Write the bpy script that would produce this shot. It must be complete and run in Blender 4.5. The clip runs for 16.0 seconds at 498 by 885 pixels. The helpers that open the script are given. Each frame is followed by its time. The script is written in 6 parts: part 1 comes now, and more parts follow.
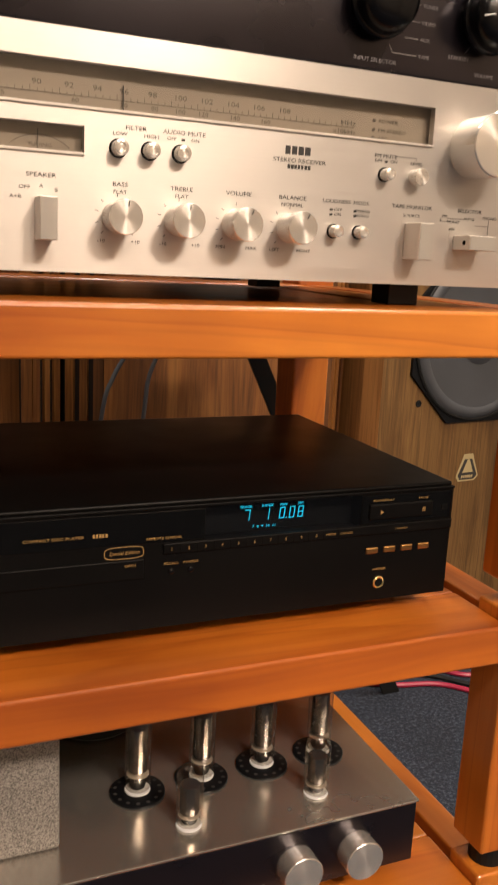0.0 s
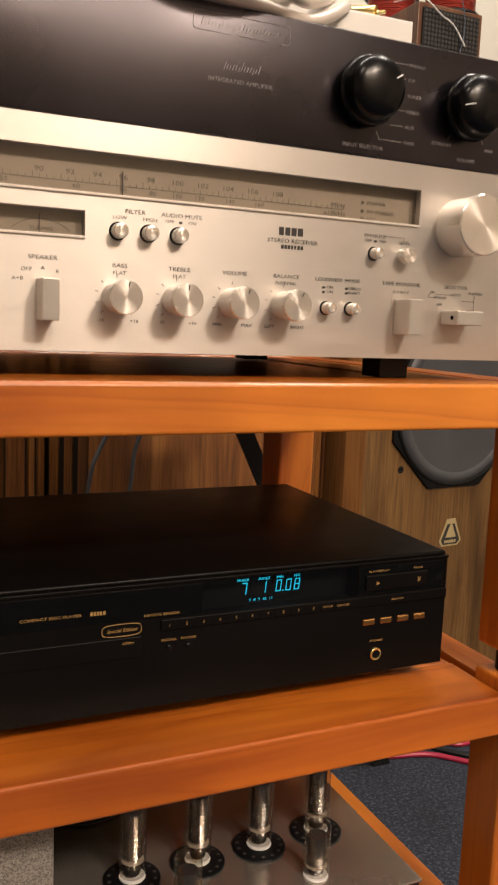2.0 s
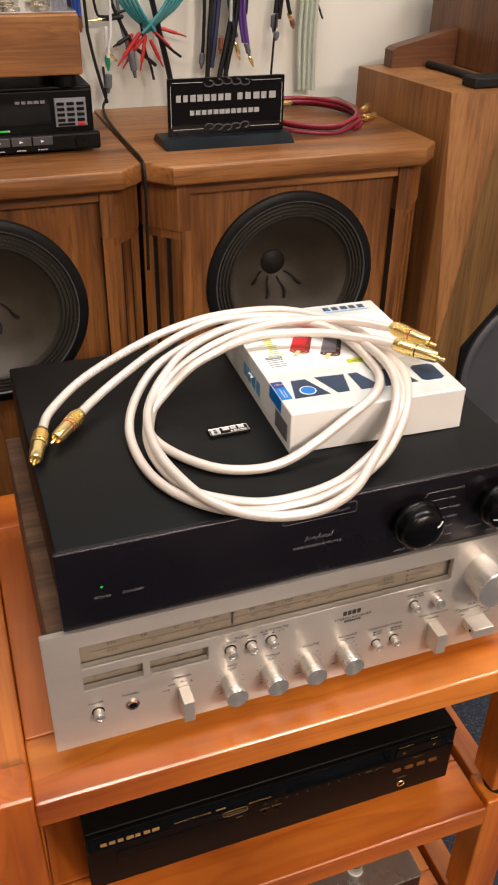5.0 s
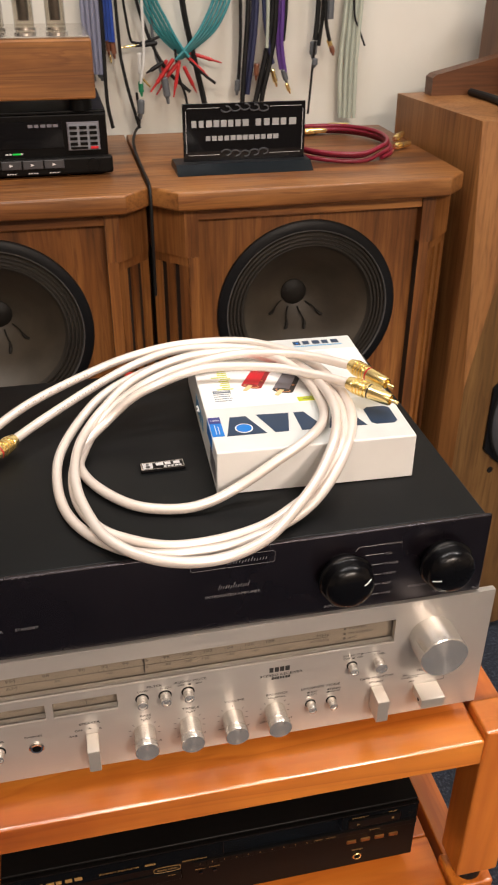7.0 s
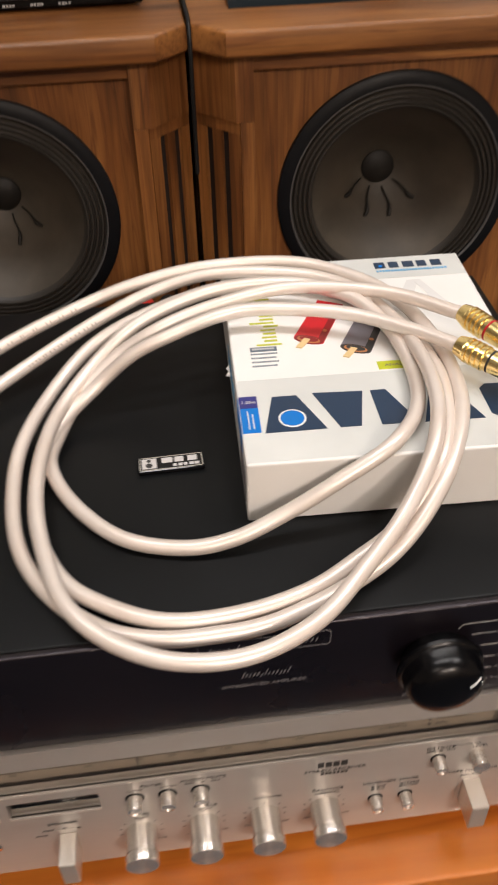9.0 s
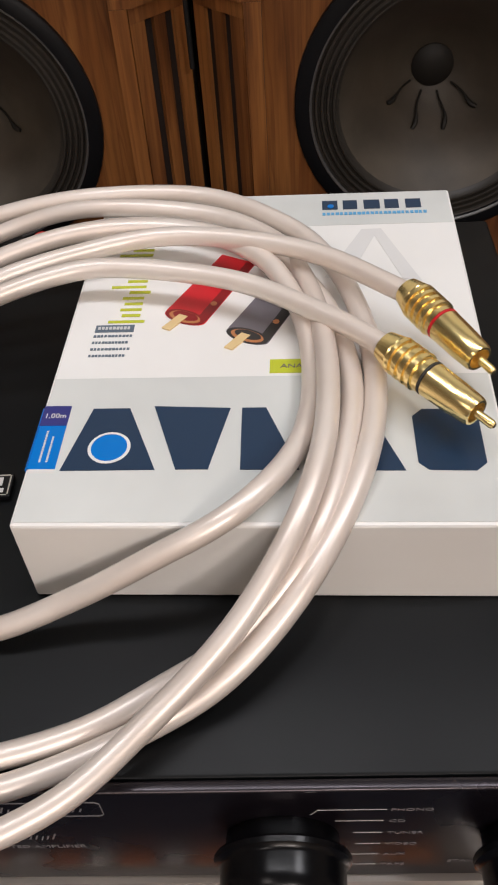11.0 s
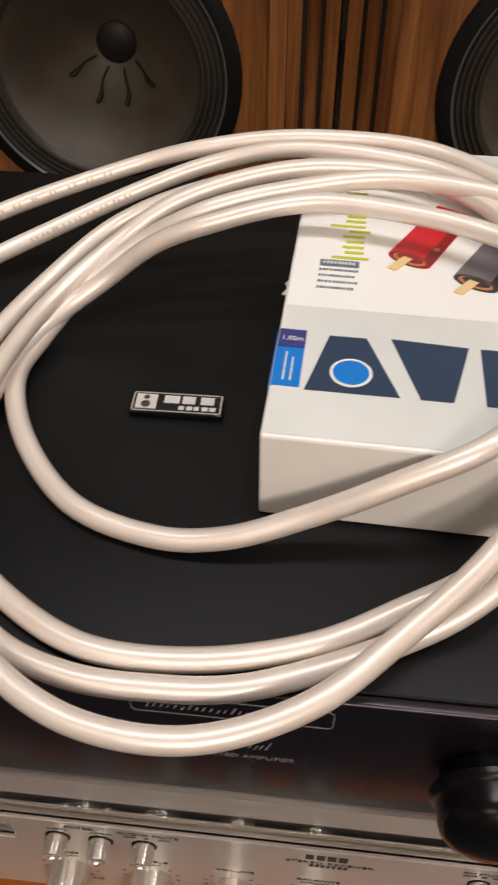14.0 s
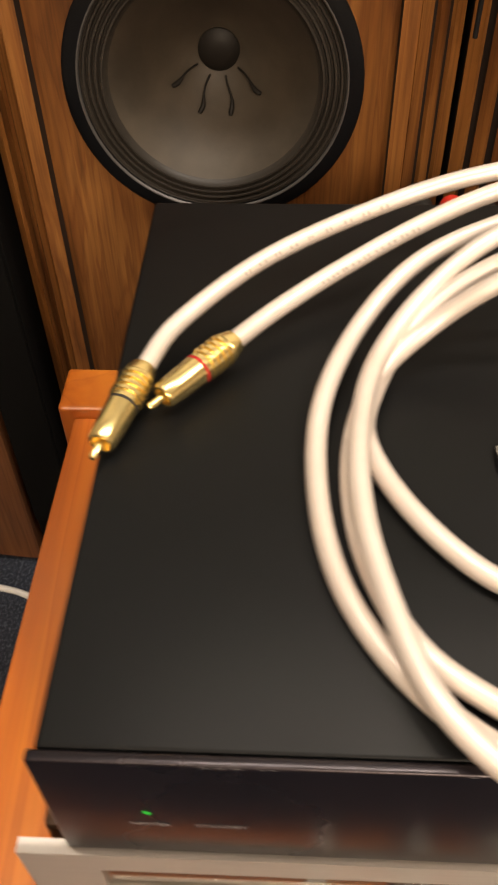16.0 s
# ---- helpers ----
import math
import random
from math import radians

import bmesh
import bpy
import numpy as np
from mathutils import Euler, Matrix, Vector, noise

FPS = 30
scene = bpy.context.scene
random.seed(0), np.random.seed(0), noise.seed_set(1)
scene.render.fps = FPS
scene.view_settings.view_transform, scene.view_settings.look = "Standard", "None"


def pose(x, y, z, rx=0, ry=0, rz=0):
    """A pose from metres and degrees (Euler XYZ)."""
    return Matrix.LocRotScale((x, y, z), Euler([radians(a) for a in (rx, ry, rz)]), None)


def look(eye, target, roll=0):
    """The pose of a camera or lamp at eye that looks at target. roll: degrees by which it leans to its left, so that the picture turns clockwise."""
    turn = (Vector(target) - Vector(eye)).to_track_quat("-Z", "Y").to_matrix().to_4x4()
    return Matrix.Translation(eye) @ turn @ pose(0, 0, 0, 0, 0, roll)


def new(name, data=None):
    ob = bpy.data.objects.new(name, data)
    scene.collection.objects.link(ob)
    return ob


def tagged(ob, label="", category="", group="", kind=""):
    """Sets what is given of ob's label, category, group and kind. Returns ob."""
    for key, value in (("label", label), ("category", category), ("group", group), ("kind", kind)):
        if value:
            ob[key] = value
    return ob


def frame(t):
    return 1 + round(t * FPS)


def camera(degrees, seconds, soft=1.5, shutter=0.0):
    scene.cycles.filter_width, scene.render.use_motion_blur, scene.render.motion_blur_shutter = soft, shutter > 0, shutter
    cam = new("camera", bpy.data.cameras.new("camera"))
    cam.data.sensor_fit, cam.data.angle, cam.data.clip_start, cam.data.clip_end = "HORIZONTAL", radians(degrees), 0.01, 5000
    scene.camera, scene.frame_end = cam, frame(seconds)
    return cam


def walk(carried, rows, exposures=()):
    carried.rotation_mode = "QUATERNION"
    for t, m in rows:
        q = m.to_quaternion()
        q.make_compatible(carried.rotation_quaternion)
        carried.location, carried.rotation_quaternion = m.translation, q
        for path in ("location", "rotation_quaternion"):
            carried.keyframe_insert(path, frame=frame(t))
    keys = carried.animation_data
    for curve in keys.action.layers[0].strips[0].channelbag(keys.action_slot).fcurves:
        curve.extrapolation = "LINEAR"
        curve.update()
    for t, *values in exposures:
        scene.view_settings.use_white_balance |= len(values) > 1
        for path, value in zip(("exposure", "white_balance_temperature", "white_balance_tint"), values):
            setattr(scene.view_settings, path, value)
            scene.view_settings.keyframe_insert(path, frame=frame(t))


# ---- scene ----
cam = camera(32.9, 16.0, soft=2.0, shutter=0.5)
PATH = [
    (0, (0.007, -0.001, 1.004), (0.771, 1.796, 0.569), 2.8),
    (0.5, (0.004, -0.013, 1.013), (0.792, 1.79, 0.65), 2.4),
    (1, (0.0, -0.024, 1.023), (0.82, 1.778, 0.741), 2.2),
    (1.5, (-0.005, -0.021, 1.021), (0.827, 1.779, 0.765), 2.2),
    (2, (-0.008, 0.003, 1.01), (0.816, 1.804, 0.728), 2.3),
    (2.5, (-0.008, 0.015, 1.005), (0.78, 1.822, 0.666), 1.7),
    (3, (0.017, 0.061, 1.056), (0.75, 1.833, 0.486), -0.7),
    (3.5, (0.026, 0.067, 1.297), (0.709, 1.71, 0.383), -0.2),
    (4, (0.011, 0.049, 1.53), (0.637, 1.618, 0.459), -0.3),
    (4.5, (-0.019, 0.033, 1.608), (0.568, 1.604, 0.518), 0.0),
    (5, (-0.036, 0.016, 1.616), (0.543, 1.595, 0.533), 1.1),
    (5.2, (-0.026, 0.01, 1.617), (0.577, 1.591, 0.552), 1.5),
    (7.5, (0.146, 0.025, 1.593), (0.405, 1.715, 0.555), -0.9),
    (8, (0.164, 0.117, 1.578), (0.35, 1.771, 0.468), -1.8),
    (8.5, (0.144, 0.199, 1.557), (0.371, 1.775, 0.347), -2.0),
    (9, (0.179, 0.266, 1.537), (0.343, 1.778, 0.237), -1.7),
    (9.5, (0.267, 0.367, 1.483), (0.209, 1.797, 0.087), -4.5),
    (10, (0.309, 0.415, 1.462), (0.17, 1.78, 0.007), -7.3),
    (12.5, (0.292, 0.397, 1.461), (0.25, 1.828, 0.064), -0.2),
    (13, (0.275, 0.39, 1.459), (0.205, 1.813, 0.055), -0.2),
    (13.5, (0.252, 0.391, 1.453), (0.14, 1.794, 0.032), -0.0),
    (14, (0.23, 0.39, 1.447), (0.082, 1.77, 0.008), -0.0),
    (14.5, (0.208, 0.386, 1.446), (0.02, 1.748, -0.006), -0.4),
    (15, (0.174, 0.391, 1.449), (-0.046, 1.74, -0.011), -0.6),
    (15.5, (0.145, 0.402, 1.452), (-0.072, 1.751, -0.009), -1.9),
    (16, (0.071, 0.415, 1.452), (-0.017, 1.779, -0.007), -1.6),
]
walk(cam, [(t, look(eye, target, roll)) for t, eye, target, roll in PATH],
     exposures=[(0, 0.44, 6300, 10), (1.0, 0.33, 6280, 10), (2.5, 0.25, 6350, 10), (3.0, 0.28, 6250, 10), (3.5, 0.44, 6000, 10), (4.0, 0.18, 5850, 10), (5.2, 0.16, 5880, 10), (8.0, 0.05, 5900, 10), (9.0, -0.22, 5800, 10), (9.5, -0.47, 5700, 10), (10.0, -0.65, 5400, 10), (12.5, -0.44, 5700, 10), (14.5, -0.46, 5900, 10), (15.5, -0.15, 6400, 10), (16, 0.25, 6800, 10)])

# ---- world and lights ----
FLOOR, CEIL, WALL_Y = 0.36, 3.05, 1.60

world = bpy.data.worlds.new("room_ambient")
world.use_nodes = True
world.node_tree.nodes["Background"].inputs[0].default_value = (1.0, 0.93, 0.85, 1)
world.node_tree.nodes["Background"].inputs[1].default_value = 0.05
scene.world = world


def area_lamp(name, eye, target, w, h, watts, colour):
    d = bpy.data.lights.new(name, "AREA")
    d.shape, d.size, d.size_y, d.energy, d.color = "RECTANGLE", w, h, watts, colour
    ob = new(name, d)
    ob.matrix_world = look(eye, target)
    return ob


WARM = (1.0, 0.80, 0.625)
SOFT = (1.0, 0.88, 0.765)
area_lamp("ceiling_panel_lamp", (1.10, -2.2, CEIL - 0.06), (1.10, -2.2, 0), 0.5, 0.5, 96, WARM)
area_lamp("ceiling_panel_lamp", (0.15, -2.3, CEIL - 0.06), (0.15, -2.3, 0), 0.6, 0.6, 54, WARM)
area_lamp("ceiling_panel_lamp", (-0.75, -0.9, CEIL - 0.06), (-0.75, -0.9, 0), 0.6, 0.6, 12, WARM)
area_lamp("ceiling_panel_lamp", (1.3, 0.55, CEIL - 0.06), (1.3, 0.55, 0), 0.45, 0.45, 18, SOFT)
for x in (-0.35, 0.12, 0.59):
    area_lamp("downlight", (x, 0.68, CEIL - 0.04), (x, 0.68, 0), 0.22, 0.22, 7.0, SOFT)


# ---- materials ----
def mat(name, base, rough=0.5, metal=0.0, **kw):
    m = bpy.data.materials.new(name)
    m.use_nodes = True
    b = m.node_tree.nodes["Principled BSDF"]
    b.inputs["Base Color"].default_value = (*base, 1)
    b.inputs["Roughness"].default_value = rough
    b.inputs["Metallic"].default_value = metal
    for k, v in kw.items():
        b.inputs[k.replace("_", " ")].default_value = v
    return m


def nodes_of(m):
    t = m.node_tree
    return t, t.nodes["Principled BSDF"]


def coords(t, scale, rnd=True):
    """Object coordinates, scaled, shifted by a random amount for each object."""
    c = t.nodes.new("ShaderNodeTexCoord")
    mp = t.nodes.new("ShaderNodeMapping")
    mp.inputs["Scale"].default_value = scale
    if rnd:
        o = t.nodes.new("ShaderNodeObjectInfo")
        mu = t.nodes.new("ShaderNodeMath")
        mu.operation = "MULTIPLY"
        mu.inputs[1].default_value = 37.0
        t.links.new(o.outputs["Random"], mu.inputs[0])
        t.links.new(mu.outputs[0], mp.inputs["Location"])
    t.links.new(c.outputs["Object"], mp.inputs["Vector"])
    return mp.outputs[0]


def noise_tex(t, vec, scale, detail=4, rough=0.55, dist=0.0):
    n = t.nodes.new("ShaderNodeTexNoise")
    n.inputs["Scale"].default_value, n.inputs["Detail"].default_value = scale, detail
    n.inputs["Roughness"].default_value, n.inputs["Distortion"].default_value = rough, dist
    t.links.new(vec, n.inputs["Vector"])
    return n.outputs["Fac"]


def ramp(t, fac, stops):
    r = t.nodes.new("ShaderNodeValToRGB")
    el = r.color_ramp.elements
    while len(el) < len(stops):
        el.new(0.5)
    for e, (p, c) in zip(el, stops):
        e.position, e.color = p, (*c, 1) if len(c) == 3 else c
    t.links.new(fac, r.inputs[0])
    return r.outputs[0]


def bump(t, b, fac, strength, dist=0.001):
    n = t.nodes.new("ShaderNodeBump")
    n.inputs["Strength"].default_value, n.inputs["Distance"].default_value = strength, dist
    t.links.new(fac, n.inputs["Height"])
    t.links.new(n.outputs[0], b.inputs["Normal"])


def mixc(t, fac, a, b, mode="MULTIPLY"):
    n = t.nodes.new("ShaderNodeMix")
    n.data_type, n.blend_type = "RGBA", mode
    if isinstance(fac, float):
        n.inputs[0].default_value = fac
    else:
        t.links.new(fac, n.inputs[0])
    t.links.new(a, n.inputs[6])
    t.links.new(b, n.inputs[7])
    return n.outputs[2]


def wood(name, dark, mid, light, axis, ring=9.0, rough=0.35, coat=0.3, streak=60.0, pore=0.62, vein=0.0, blot=0.0):
    """Varnished wood with its grain along one axis: broad figure, fine pores and a clear coat."""
    m = mat(name, mid, rough, Coat_Weight=coat, Coat_Roughness=0.18)
    t, b = nodes_of(m)
    st = [1.0, 1.0, 1.0]
    st["xyz".index(axis)] = 0.12
    v = coords(t, st)
    broad = noise_tex(t, v, ring, 5, 0.55, 1.6)
    st2 = [1.0, 1.0, 1.0]
    st2["xyz".index(axis)] = 0.03
    v2 = coords(t, st2)
    fine = noise_tex(t, v2, streak * 4, 3, 0.6, 0.2)
    col = ramp(t, broad, [(0.28, dark), (0.48, mid), (0.72, light)])
    pores = ramp(t, fine, [(0.30, (pore, pore * 0.95, pore * 0.9)), (0.55, (1, 1, 1))])
    big = ramp(t, noise_tex(t, coords(t, (1, 1, 1)), 3.0 + 12 * blot, 2 + round(9 * blot)), [(0.3 + 0.25 * blot, (0.82 - 0.5 * blot, 0.8 - 0.9 * blot, 0.78 - blot)), (0.7 - 0.35 * blot, (1.08 + 0.2 * blot, 1.05 + 0.2 * blot, 1.0))])
    c = mixc(t, 1.0, col, pores)
    c = mixc(t, 1.0, c, big)
    if vein:
        st3 = [1.0, 1.0, 1.0]
        st3["xyz".index(axis)] = 0.07
        line = noise_tex(t, coords(t, st3), ring * 2.2, 3, 0.5, 2.4)
        k = 1.0 - vein
        one = (1, 1, 1)
        c = mixc(t, 1.0, c, ramp(t, line, [(0.36, one), (0.455, (1 - vein * 0.5, 1 - vein * 0.65, 1 - vein * 0.7)), (0.485, (k, k * 0.9, k * 0.88)), (0.515, one), (0.56, one), (0.63, (1 - vein * 0.5, 1 - vein * 0.6, 1 - vein * 0.65)), (0.67, one)]))
    t.links.new(c, b.inputs["Base Color"])
    rr = ramp(t, fine, [(0.2, (rough + 0.12,) * 3), (0.7, (rough,) * 3)])
    t.links.new(rr, b.inputs["Roughness"])
    bump(t, b, fine, 0.05, 0.0005)
    return m


ORANGE = dict(dark=(0.27, 0.052, 0.006), mid=(0.58, 0.165, 0.0172), light=(0.76, 0.285, 0.037), ring=5.0, rough=0.30, coat=0.6, streak=20.0, pore=0.93, vein=0.17, blot=0.10)
M_rackx = wood("orange_varnished_wood_x", axis="x", **ORANGE)
M_racky = wood("orange_varnished_wood_y", axis="y", **ORANGE)
M_rackz = wood("orange_varnished_wood_z", axis="z", **ORANGE)
WAL = dict(dark=(0.062, 0.022, 0.006), mid=(0.235, 0.094, 0.0235), light=(0.40, 0.182, 0.050), ring=9.0, rough=0.38, coat=0.15, vein=0.26)
M_walz = wood("walnut_veneer_z", axis="z", **WAL)
M_walx = wood("walnut_veneer_x", axis="x", **WAL)
WALD = dict(dark=(0.055, 0.020, 0.008), mid=(0.13, 0.050, 0.018), light=(0.20, 0.085, 0.03), ring=11.0, rough=0.42, coat=0.1)
M_wald = wood("dark_walnut_z", axis="z", **WALD)
M_waldx = wood("dark_walnut_x", axis="x", **WALD)
M_case = wood("walnut_vinyl_case", (0.05, 0.025, 0.012), (0.12, 0.062, 0.032), (0.2, 0.115, 0.062), "x", ring=30.0, rough=0.5, coat=0.0)
LIGHTW = dict(dark=(0.18, 0.075, 0.021), mid=(0.29, 0.130, 0.039), light=(0.38, 0.185, 0.062), ring=9.0, rough=0.4, coat=0.12)
M_lightw = wood("teak_veneer_z", axis="z", **LIGHTW)
M_olivew = wood("olive_brown_veneer_z", (0.085, 0.046, 0.014), (0.165, 0.090, 0.029), (0.25, 0.145, 0.050), "z", ring=14.0, rough=0.42, coat=0.1, vein=0.2)


def brushed(name, base, rough, axis="x", aniso=0.5):
    m = mat(name, base, rough, 1.0, Anisotropic=aniso)
    t, b = nodes_of(m)
    st = [1.0, 1.0, 1.0]
    st["xyz".index(axis)] = 0.015
    f = noise_tex(t, coords(t, st), 900, 2, 0.6)
    g = noise_tex(t, coords(t, (1, 1, 1)), 18, 3, 0.6)
    t.links.new(ramp(t, f, [(0.3, (rough - 0.06,) * 3), (0.7, (rough + 0.07,) * 3)]), b.inputs["Roughness"])
    sm = ramp(t, g, [(0.3, tuple(0.93 * v for v in base)), (0.7, base)])
    t.links.new(sm, b.inputs["Base Color"])
    bump(t, b, f, 0.02, 0.0002)
    return m


M_alu = brushed("brushed_aluminium_panel", (0.585, 0.555, 0.515), 0.40)
M_alu.node_tree.nodes["Principled BSDF"].inputs["Metallic"].default_value = 0.70
M_alu.node_tree.nodes["Principled BSDF"].inputs["Anisotropic"].default_value = 0.7
M_alu.node_tree.nodes["Principled BSDF"].inputs["Anisotropic Rotation"].default_value = 0.25
M_knob = mat("turned_aluminium", (0.86, 0.83, 0.78), 0.25, 0.82, Anisotropic=0.9, Anisotropic_Rotation=0.25)
t_, b_ = nodes_of(M_knob)
tan_ = t_.nodes.new("ShaderNodeTangent")
tan_.direction_type, tan_.axis = "RADIAL", "Y"
t_.links.new(tan_.outputs[0], b_.inputs["Tangent"])
M_lever = brushed("satin_aluminium_lever", (0.80, 0.76, 0.70), 0.34, "z", 0.3)
M_lever.node_tree.nodes["Principled BSDF"].inputs["Metallic"].default_value = 0.65
# greyer lever metal: the reflected dark room is put into its colour
M_levface = brushed("reflection_greyed_end_face", (0.56, 0.535, 0.49), 0.36, "z", 0.3)
M_levface.node_tree.nodes["Principled BSDF"].inputs["Metallic"].default_value = 0.55
M_getter = mat("silvered_getter", (0.42, 0.39, 0.35), 0.10, 1.0)
M_elect = mat("dark_electrode_metal", (0.20, 0.175, 0.15), 0.22, 0.9)
M_chrome = mat("chrome", (0.80, 0.79, 0.77), 0.12, 1.0)
M_gold = mat("gold_plate", (1.0, 0.80, 0.35), 0.23, 0.95)
M_copper = mat("copper_bronze", (0.55, 0.30, 0.10), 0.35, 1.0)


def painted(name, base, rough, spec=0.5, grain=900, amount=0.08, **kw):
    m = mat(name, base, rough, **kw)
    t, b = nodes_of(m)
    f = noise_tex(t, coords(t, (1, 1, 1)), grain, 2)
    g = noise_tex(t, coords(t, (1, 1, 1)), 9, 4)
    t.links.new(ramp(t, g, [(0.3, tuple(0.85 * v for v in base)), (0.7, tuple(1.1 * v for v in base))]), b.inputs["Base Color"])
    t.links.new(ramp(t, g, [(0.35, (rough - 0.05,) * 3), (0.7, (rough + 0.06,) * 3)]), b.inputs["Roughness"])
    bump(t, b, f, amount, 0.0003)
    return m


M_steel = painted("satin_steel_top", (0.58, 0.54, 0.49), 0.22, grain=60, amount=0.01, Metallic=0.85)
M_blackm = painted("black_powder_coat", (0.0034, 0.0040, 0.0045), 0.42, Specular_IOR_Level=0.20)
M_black = painted("black_anodised_front", (0.0045, 0.0034, 0.0052), 0.30, grain=1500, amount=0.04, Specular_IOR_Level=0.62, Specular_Tint=(1.0, 0.92, 1.0, 1.0))
M_cdblk = painted("black_satin_plastic", (0.0040, 0.0036, 0.0034), 0.40, grain=1200, amount=0.05, Specular_IOR_Level=0.13)
M_gloss = mat("gloss_black_acrylic", (0.004, 0.004, 0.005), 0.08, Specular_IOR_Level=0.28)
M_band_gloss = mat("window_band_black_acrylic", (0.003, 0.003, 0.003), 0.09, Specular_IOR_Level=0.2)
M_knobblk = painted("black_knob_plastic", (0.0022, 0.0022, 0.0028), 0.24, grain=300, amount=0.01, Specular_IOR_Level=0.27)
M_rubber = painted("black_rubber", (0.007, 0.007, 0.007), 0.55, grain=500, Specular_IOR_Level=0.3)
M_dustcap = painted("brown_black_dust_cap", (0.012, 0.0105, 0.0085), 0.6, grain=400, Specular_IOR_Level=0.3)
M_ink = mat("dark_print", (0.03, 0.028, 0.026), 0.6)
M_silver_ink = mat("silver_print", (0.55, 0.54, 0.53), 0.5)
M_gold_ink = mat("gold_print", (0.36, 0.215, 0.07), 0.5)
M_dial = painted("dial_paper", (0.31, 0.262, 0.205), 0.6, grain=500, amount=0.01)
M_dialink = mat("brown_grey_dial_print", (0.105, 0.088, 0.070), 0.6)
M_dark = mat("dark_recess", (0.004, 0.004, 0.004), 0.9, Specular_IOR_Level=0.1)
M_slot = mat("dim_vent_slot", (0.06, 0.058, 0.055), 0.5, 0.4)
M_dull = mat("dull_grey_metal", (0.15, 0.146, 0.14), 0.45, 0.6)
M_white = mat("white_print", (0.72, 0.72, 0.72), 0.5)
M_grey_wire = mat("grey_tinned_wire", (0.10, 0.10, 0.10), 0.4)
M_navy = mat("navy_print", (0.010, 0.032, 0.078), 0.35)
M_indigo = mat("indigo_print", (0.028, 0.030, 0.20), 0.35)
M_blue = mat("blue_print", (0.0, 0.17, 0.62), 0.35)
M_sky = mat("pale_blue_print", (0.12, 0.38, 0.66), 0.35)
M_red = mat("red_print", (0.55, 0.012, 0.02), 0.35)
M_wine = mat("dark_red_print", (0.22, 0.008, 0.010), 0.35)
M_slate = mat("slate_print", (0.11, 0.15, 0.20), 0.4)
M_fade = mat("faint_grey_print_on_card", (0.70, 0.70, 0.69), 0.4)
M_copper_ink = mat("copper_print", (0.45, 0.19, 0.07), 0.35)
M_pale_gold = mat("pale_gold_print", (0.72, 0.55, 0.27), 0.35)
M_lime = mat("lime_print", (0.50, 0.55, 0.02), 0.35)
M_greyp = mat("grey_print", (0.16, 0.15, 0.17), 0.35)
M_lgrey = mat("light_grey_print", (0.60, 0.61, 0.62), 0.4)


def emitter(name, colour, strength):
    m = mat(name, (0, 0, 0), 0.4)
    t, b = nodes_of(m)
    b.inputs["Emission Color"].default_value = (*colour, 1)
    b.inputs["Emission Strength"].default_value = strength
    return m


M_vfd = emitter("cyan_display", (0.02, 0.62, 0.80), 1.3)
M_led = emitter("green_led", (0.03, 0.6, 0.05), 0.9)


def thin_glass(name, tint, rough, gloss):
    """A thin pane: clear, with the gloss of glass."""
    m = bpy.data.materials.new(name)
    m.use_nodes = True
    t = m.node_tree
    t.nodes.remove(t.nodes["Principled BSDF"])
    tr, gl = t.nodes.new("ShaderNodeBsdfTransparent"), t.nodes.new("ShaderNodeBsdfGlossy")
    lw, pw, ma, mx = (t.nodes.new(k) for k in ("ShaderNodeLayerWeight", "ShaderNodeMath", "ShaderNodeMath", "ShaderNodeMixShader"))
    lw.inputs["Blend"].default_value = 0.5
    pw.operation, ma.operation = "POWER", "MULTIPLY_ADD"
    pw.inputs[1].default_value, ma.inputs[1].default_value, ma.inputs[2].default_value = 4.0, 0.85, gloss
    t.links.new(lw.outputs["Facing"], pw.inputs[0])
    t.links.new(pw.outputs[0], ma.inputs[0])
    tr.inputs[0].default_value = (*tint, 1)
    gl.inputs["Roughness"].default_value = rough
    t.links.new(ma.outputs[0], mx.inputs[0])
    t.links.new(tr.outputs[0], mx.inputs[1])
    t.links.new(gl.outputs[0], mx.inputs[2])
    t.links.new(mx.outputs[0], t.nodes["Material Output"].inputs[0])
    return m


M_glass = thin_glass("valve_glass", (0.90, 0.88, 0.84), 0.06, 0.10)
M_smoke = thin_glass("smoked_window", (0.70, 0.72, 0.76), 0.06, 0.038)
M_pane = thin_glass("dial_window", (0.90, 0.88, 0.84), 0.08, 0.06)

M_cable = mat("pearl_white_cable", (0.68, 0.60, 0.55), 0.40, 0.30, Coat_Weight=0.45, Coat_Roughness=0.22)
t_, b_ = nodes_of(M_cable)
bump(t_, b_, noise_tex(t_, coords(t_, (1, 1, 1)), 160, 2), 0.05, 0.0006)
t_.links.new(ramp(t_, noise_tex(t_, coords(t_, (1, 1, 1)), 25, 3), [(0.3, (0.73, 0.645, 0.575)), (0.7, (0.81, 0.745, 0.685))]), b_.inputs["Base Color"])
M_cable_ink = mat("faded_grey_print", (0.50, 0.44, 0.39), 0.5)
M_card = mat("white_card", (0.80, 0.79, 0.76), 0.42)
t_, b_ = nodes_of(M_card)
t_.links.new(ramp(t_, noise_tex(t_, coords(t_, (1, 1, 1)), 14, 4), [(0.3, (0.795, 0.79, 0.765)), (0.7, (0.845, 0.845, 0.825))]), b_.inputs["Base Color"])
bump(t_, b_, noise_tex(t_, coords(t_, (1, 1, 1)), 60, 3), 0.06, 0.001)

